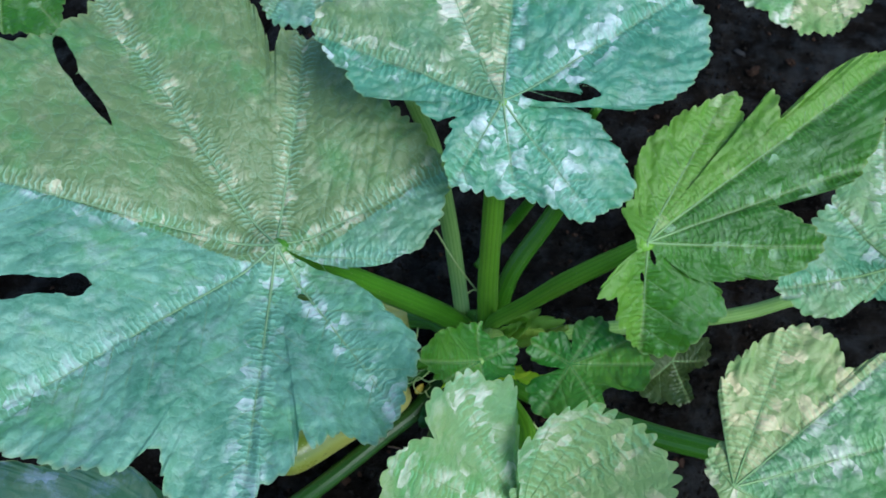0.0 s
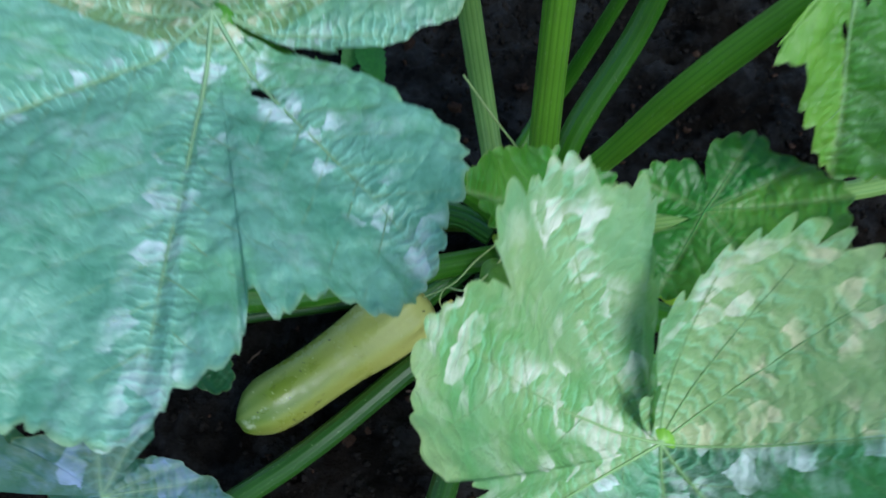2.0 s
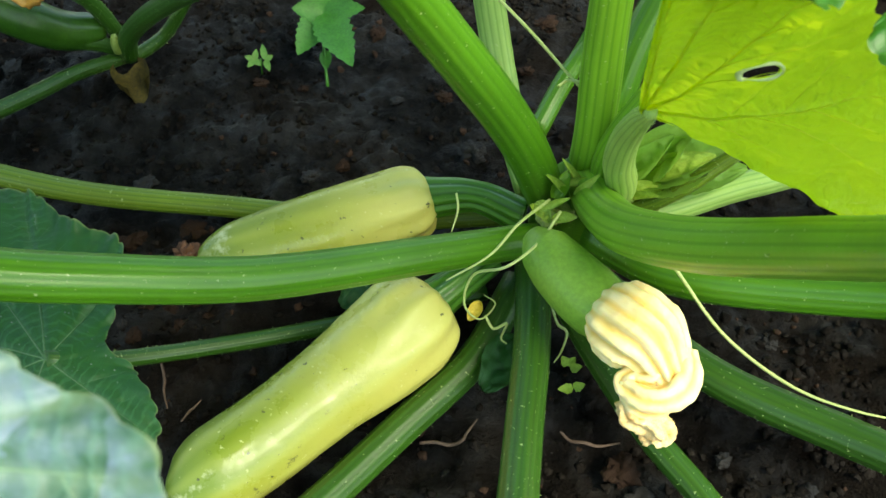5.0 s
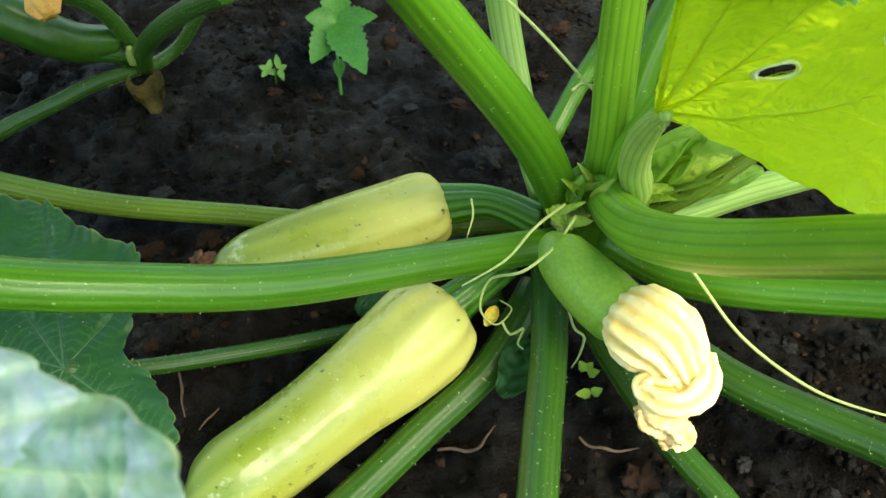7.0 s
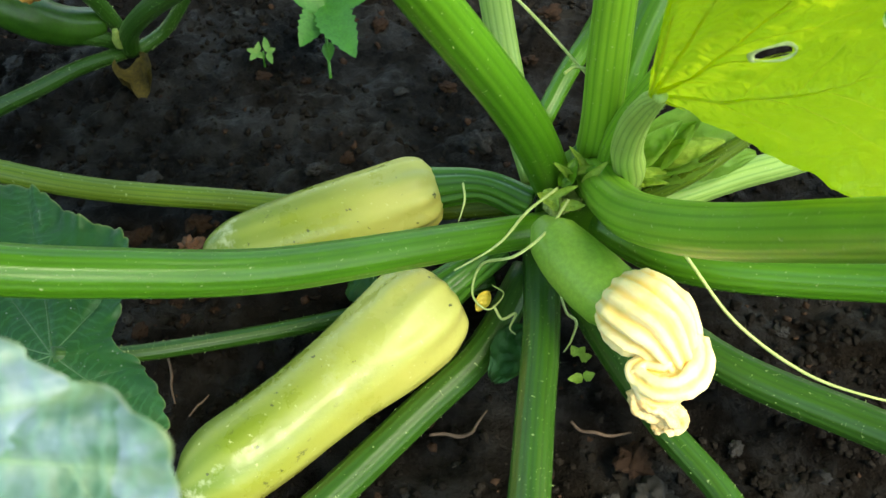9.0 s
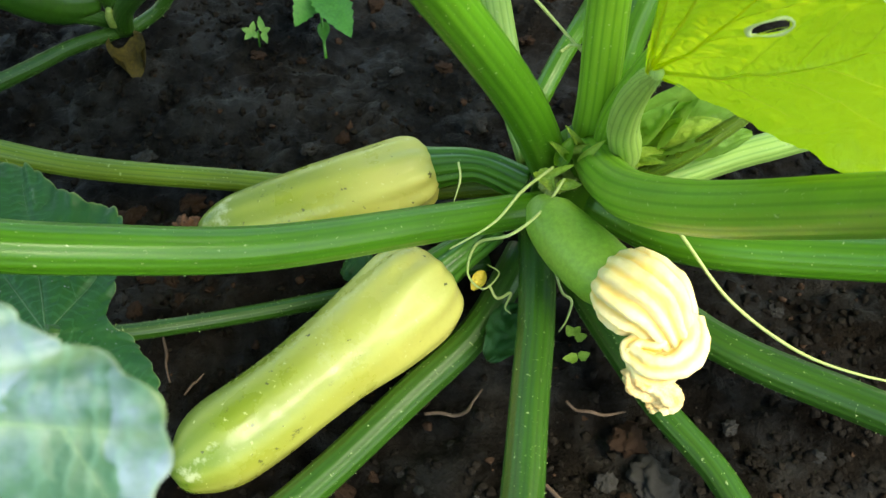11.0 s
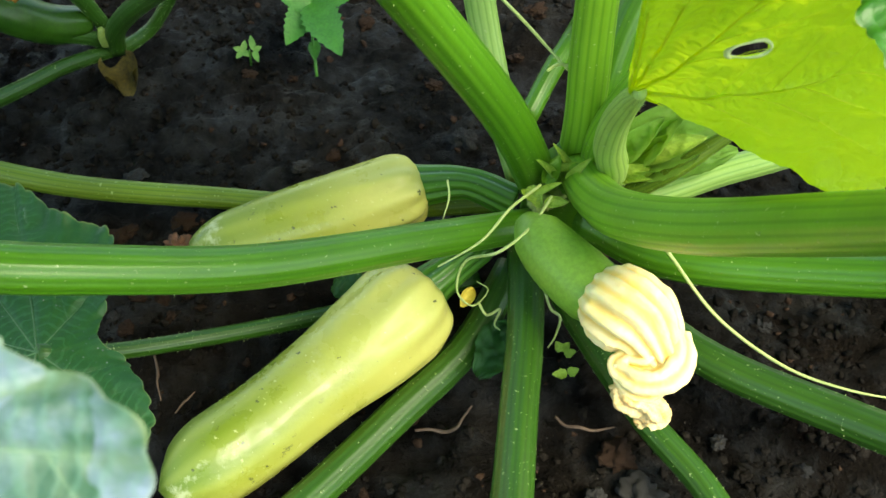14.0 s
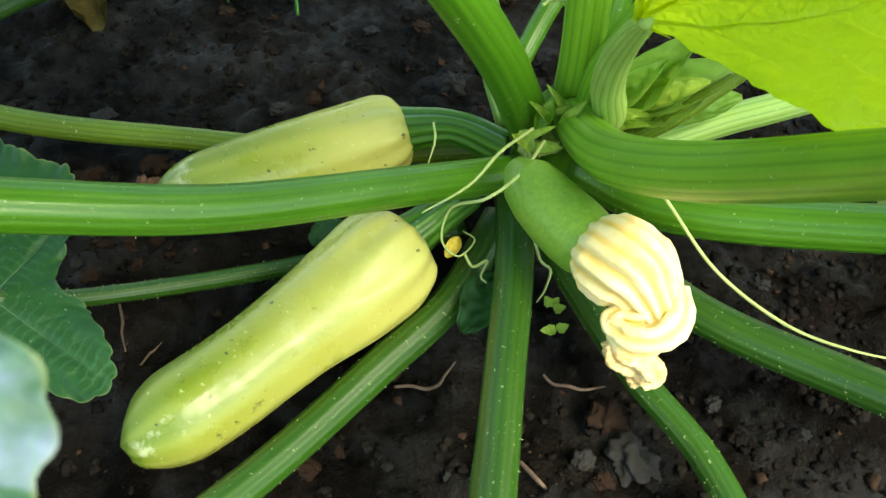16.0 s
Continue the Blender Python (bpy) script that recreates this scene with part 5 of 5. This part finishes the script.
def serrate(parent, root, tip, width, up, mat, n=9, name="leaf", cup=0.15):
    """A small toothed leaf from root to tip."""
    root, tip = Vector(root), Vector(tip)
    way = tip - root
    side = way.cross(Vector(up)).normalized()
    nrm = side.cross(way).normalized()
    verts, faces = [], []
    for k in range(n * 2 + 1):
        s = k / (n * 2)
        w = width * (math.sin(math.pi * s ** 0.75) ** 0.8) * (1.0 if k % 2 else 0.84)
        c = root + way * s + nrm * (-cup * way.length * s * s)
        verts += [c + side * w + nrm * w * 0.25, c + side * w * 0.5 + nrm * w * 0.02, c, c - side * w * 0.5 + nrm * w * 0.02, c - side * w + nrm * w * 0.25]
    for k in range(n * 2):
        for j in range(4):
            faces.append((k * 5 + j, k * 5 + j + 1, k * 5 + 6 + j, k * 5 + 5 + j))
    return part(name, mesh_of(verts, faces), mat, parent)


nettle = tagged(new("weed"), "small weed with toothed heart-shaped green leaves", "weed", "weeds on the soil")
part("stem", tube([(-0.098, 0.639, 0.000), (-0.098, 0.661, 0.020), (-0.096, 0.679, 0.040), (-0.094, 0.697, 0.060)], [0.0012, 0.001, 0.0008], 16, 8), WEED, nettle)
for tip, w in [((-0.116, 0.640, 0.035), 0.012), ((-0.080, 0.615, 0.045), 0.015), ((-0.117, 0.672, 0.050), 0.010), ((-0.068, 0.660, 0.055), 0.010), ((-0.093, 0.696, 0.070), 0.012)]:
    serrate(nettle, (-0.096, 0.676, 0.040), tip, w, (0, -0.6, 0.8), WEED)
serrate(nettle, (-0.097, 0.660, 0.018), (-0.098, 0.645, 0.012), 0.005, (0, -0.6, 0.8), WEED)
sprout = tagged(new("weed"), "tiny light green seedling on bare soil", "weed", "weeds on the soil")
part("stem", tube([(-0.147, 0.660, 0.000), (-0.146, 0.658, 0.012), (-0.146, 0.658, 0.016)], [0.0008, 0.0008, 0.0006], 10, 6), WEED, sprout)
for root, tip in [((-0.151, 0.662, 0.012), (-0.158, 0.663, 0.016)), ((-0.151, 0.662, 0.012), (-0.156, 0.654, 0.013)), ((-0.151, 0.662, 0.012), (-0.149, 0.668, 0.018)), ((-0.143, 0.660, 0.013), (-0.1446, 0.672, 0.020)),
                  ((-0.143, 0.660, 0.013), (-0.137, 0.661, 0.016)), ((-0.143, 0.660, 0.013), (-0.140, 0.649, 0.012)), ((-0.151, 0.662, 0.012), (-0.147, 0.656, 0.012))]:
    serrate(sprout, root, tip, 0.0028, (0, -0.5, 0.8), SPROUT, 4)
seedling = tagged(new("weed"), "tiny yellowish seedlings beside a stalk", "weed", "weeds on the soil")
for root, tip in [((0.028, 0.367, 0.004), (0.025, 0.370, 0.010)), ((0.028, 0.367, 0.004), (0.032, 0.368, 0.010)), ((0.029, 0.365, 0.004), (0.034, 0.362, 0.010)), ((0.028, 0.352, 0.004), (0.019, 0.350, 0.008)), ((0.028, 0.352, 0.004), (0.033, 0.350, 0.010))]:
    serrate(seedling, root, tip, 0.0032, (0, -0.5, 0.8), LEAF_LIME, 3)

# ---- fallen dead leaf ----
dead = tagged(new("dead_leaf"), "curled yellow and brown dead leaf on the soil", "dead leaf")
rows_ = []
for k in range(9):
    for j in range(9):
        u, v = k / 8 - 0.5, j / 8 - 0.5
        rim_ = 1 - 0.5 * max(0, u * u + v * v - 0.16) * 3
        rows_.append(Vector((u * 0.031 * rim_ * (1 + 0.3 * v), v * 0.028 * rim_, 0.005 + 0.05 * abs(u) ** 1.6 + 0.005 * noise.noise(Vector((u * 5, v * 5, 2))) + 0.012 * v)))
bm = mesh_of([pose(*(-0.240, 0.646, 0.002), 8, 0, 25) @ v for v in rows_], [(k * 9 + j, k * 9 + j + 1, k * 9 + j + 10, k * 9 + j + 9) for k in range(8) for j in range(8)])
bmesh.ops.solidify(bm, geom=bm.faces[:], thickness=0.0008)
part("blade", bm, DEAD, dead)
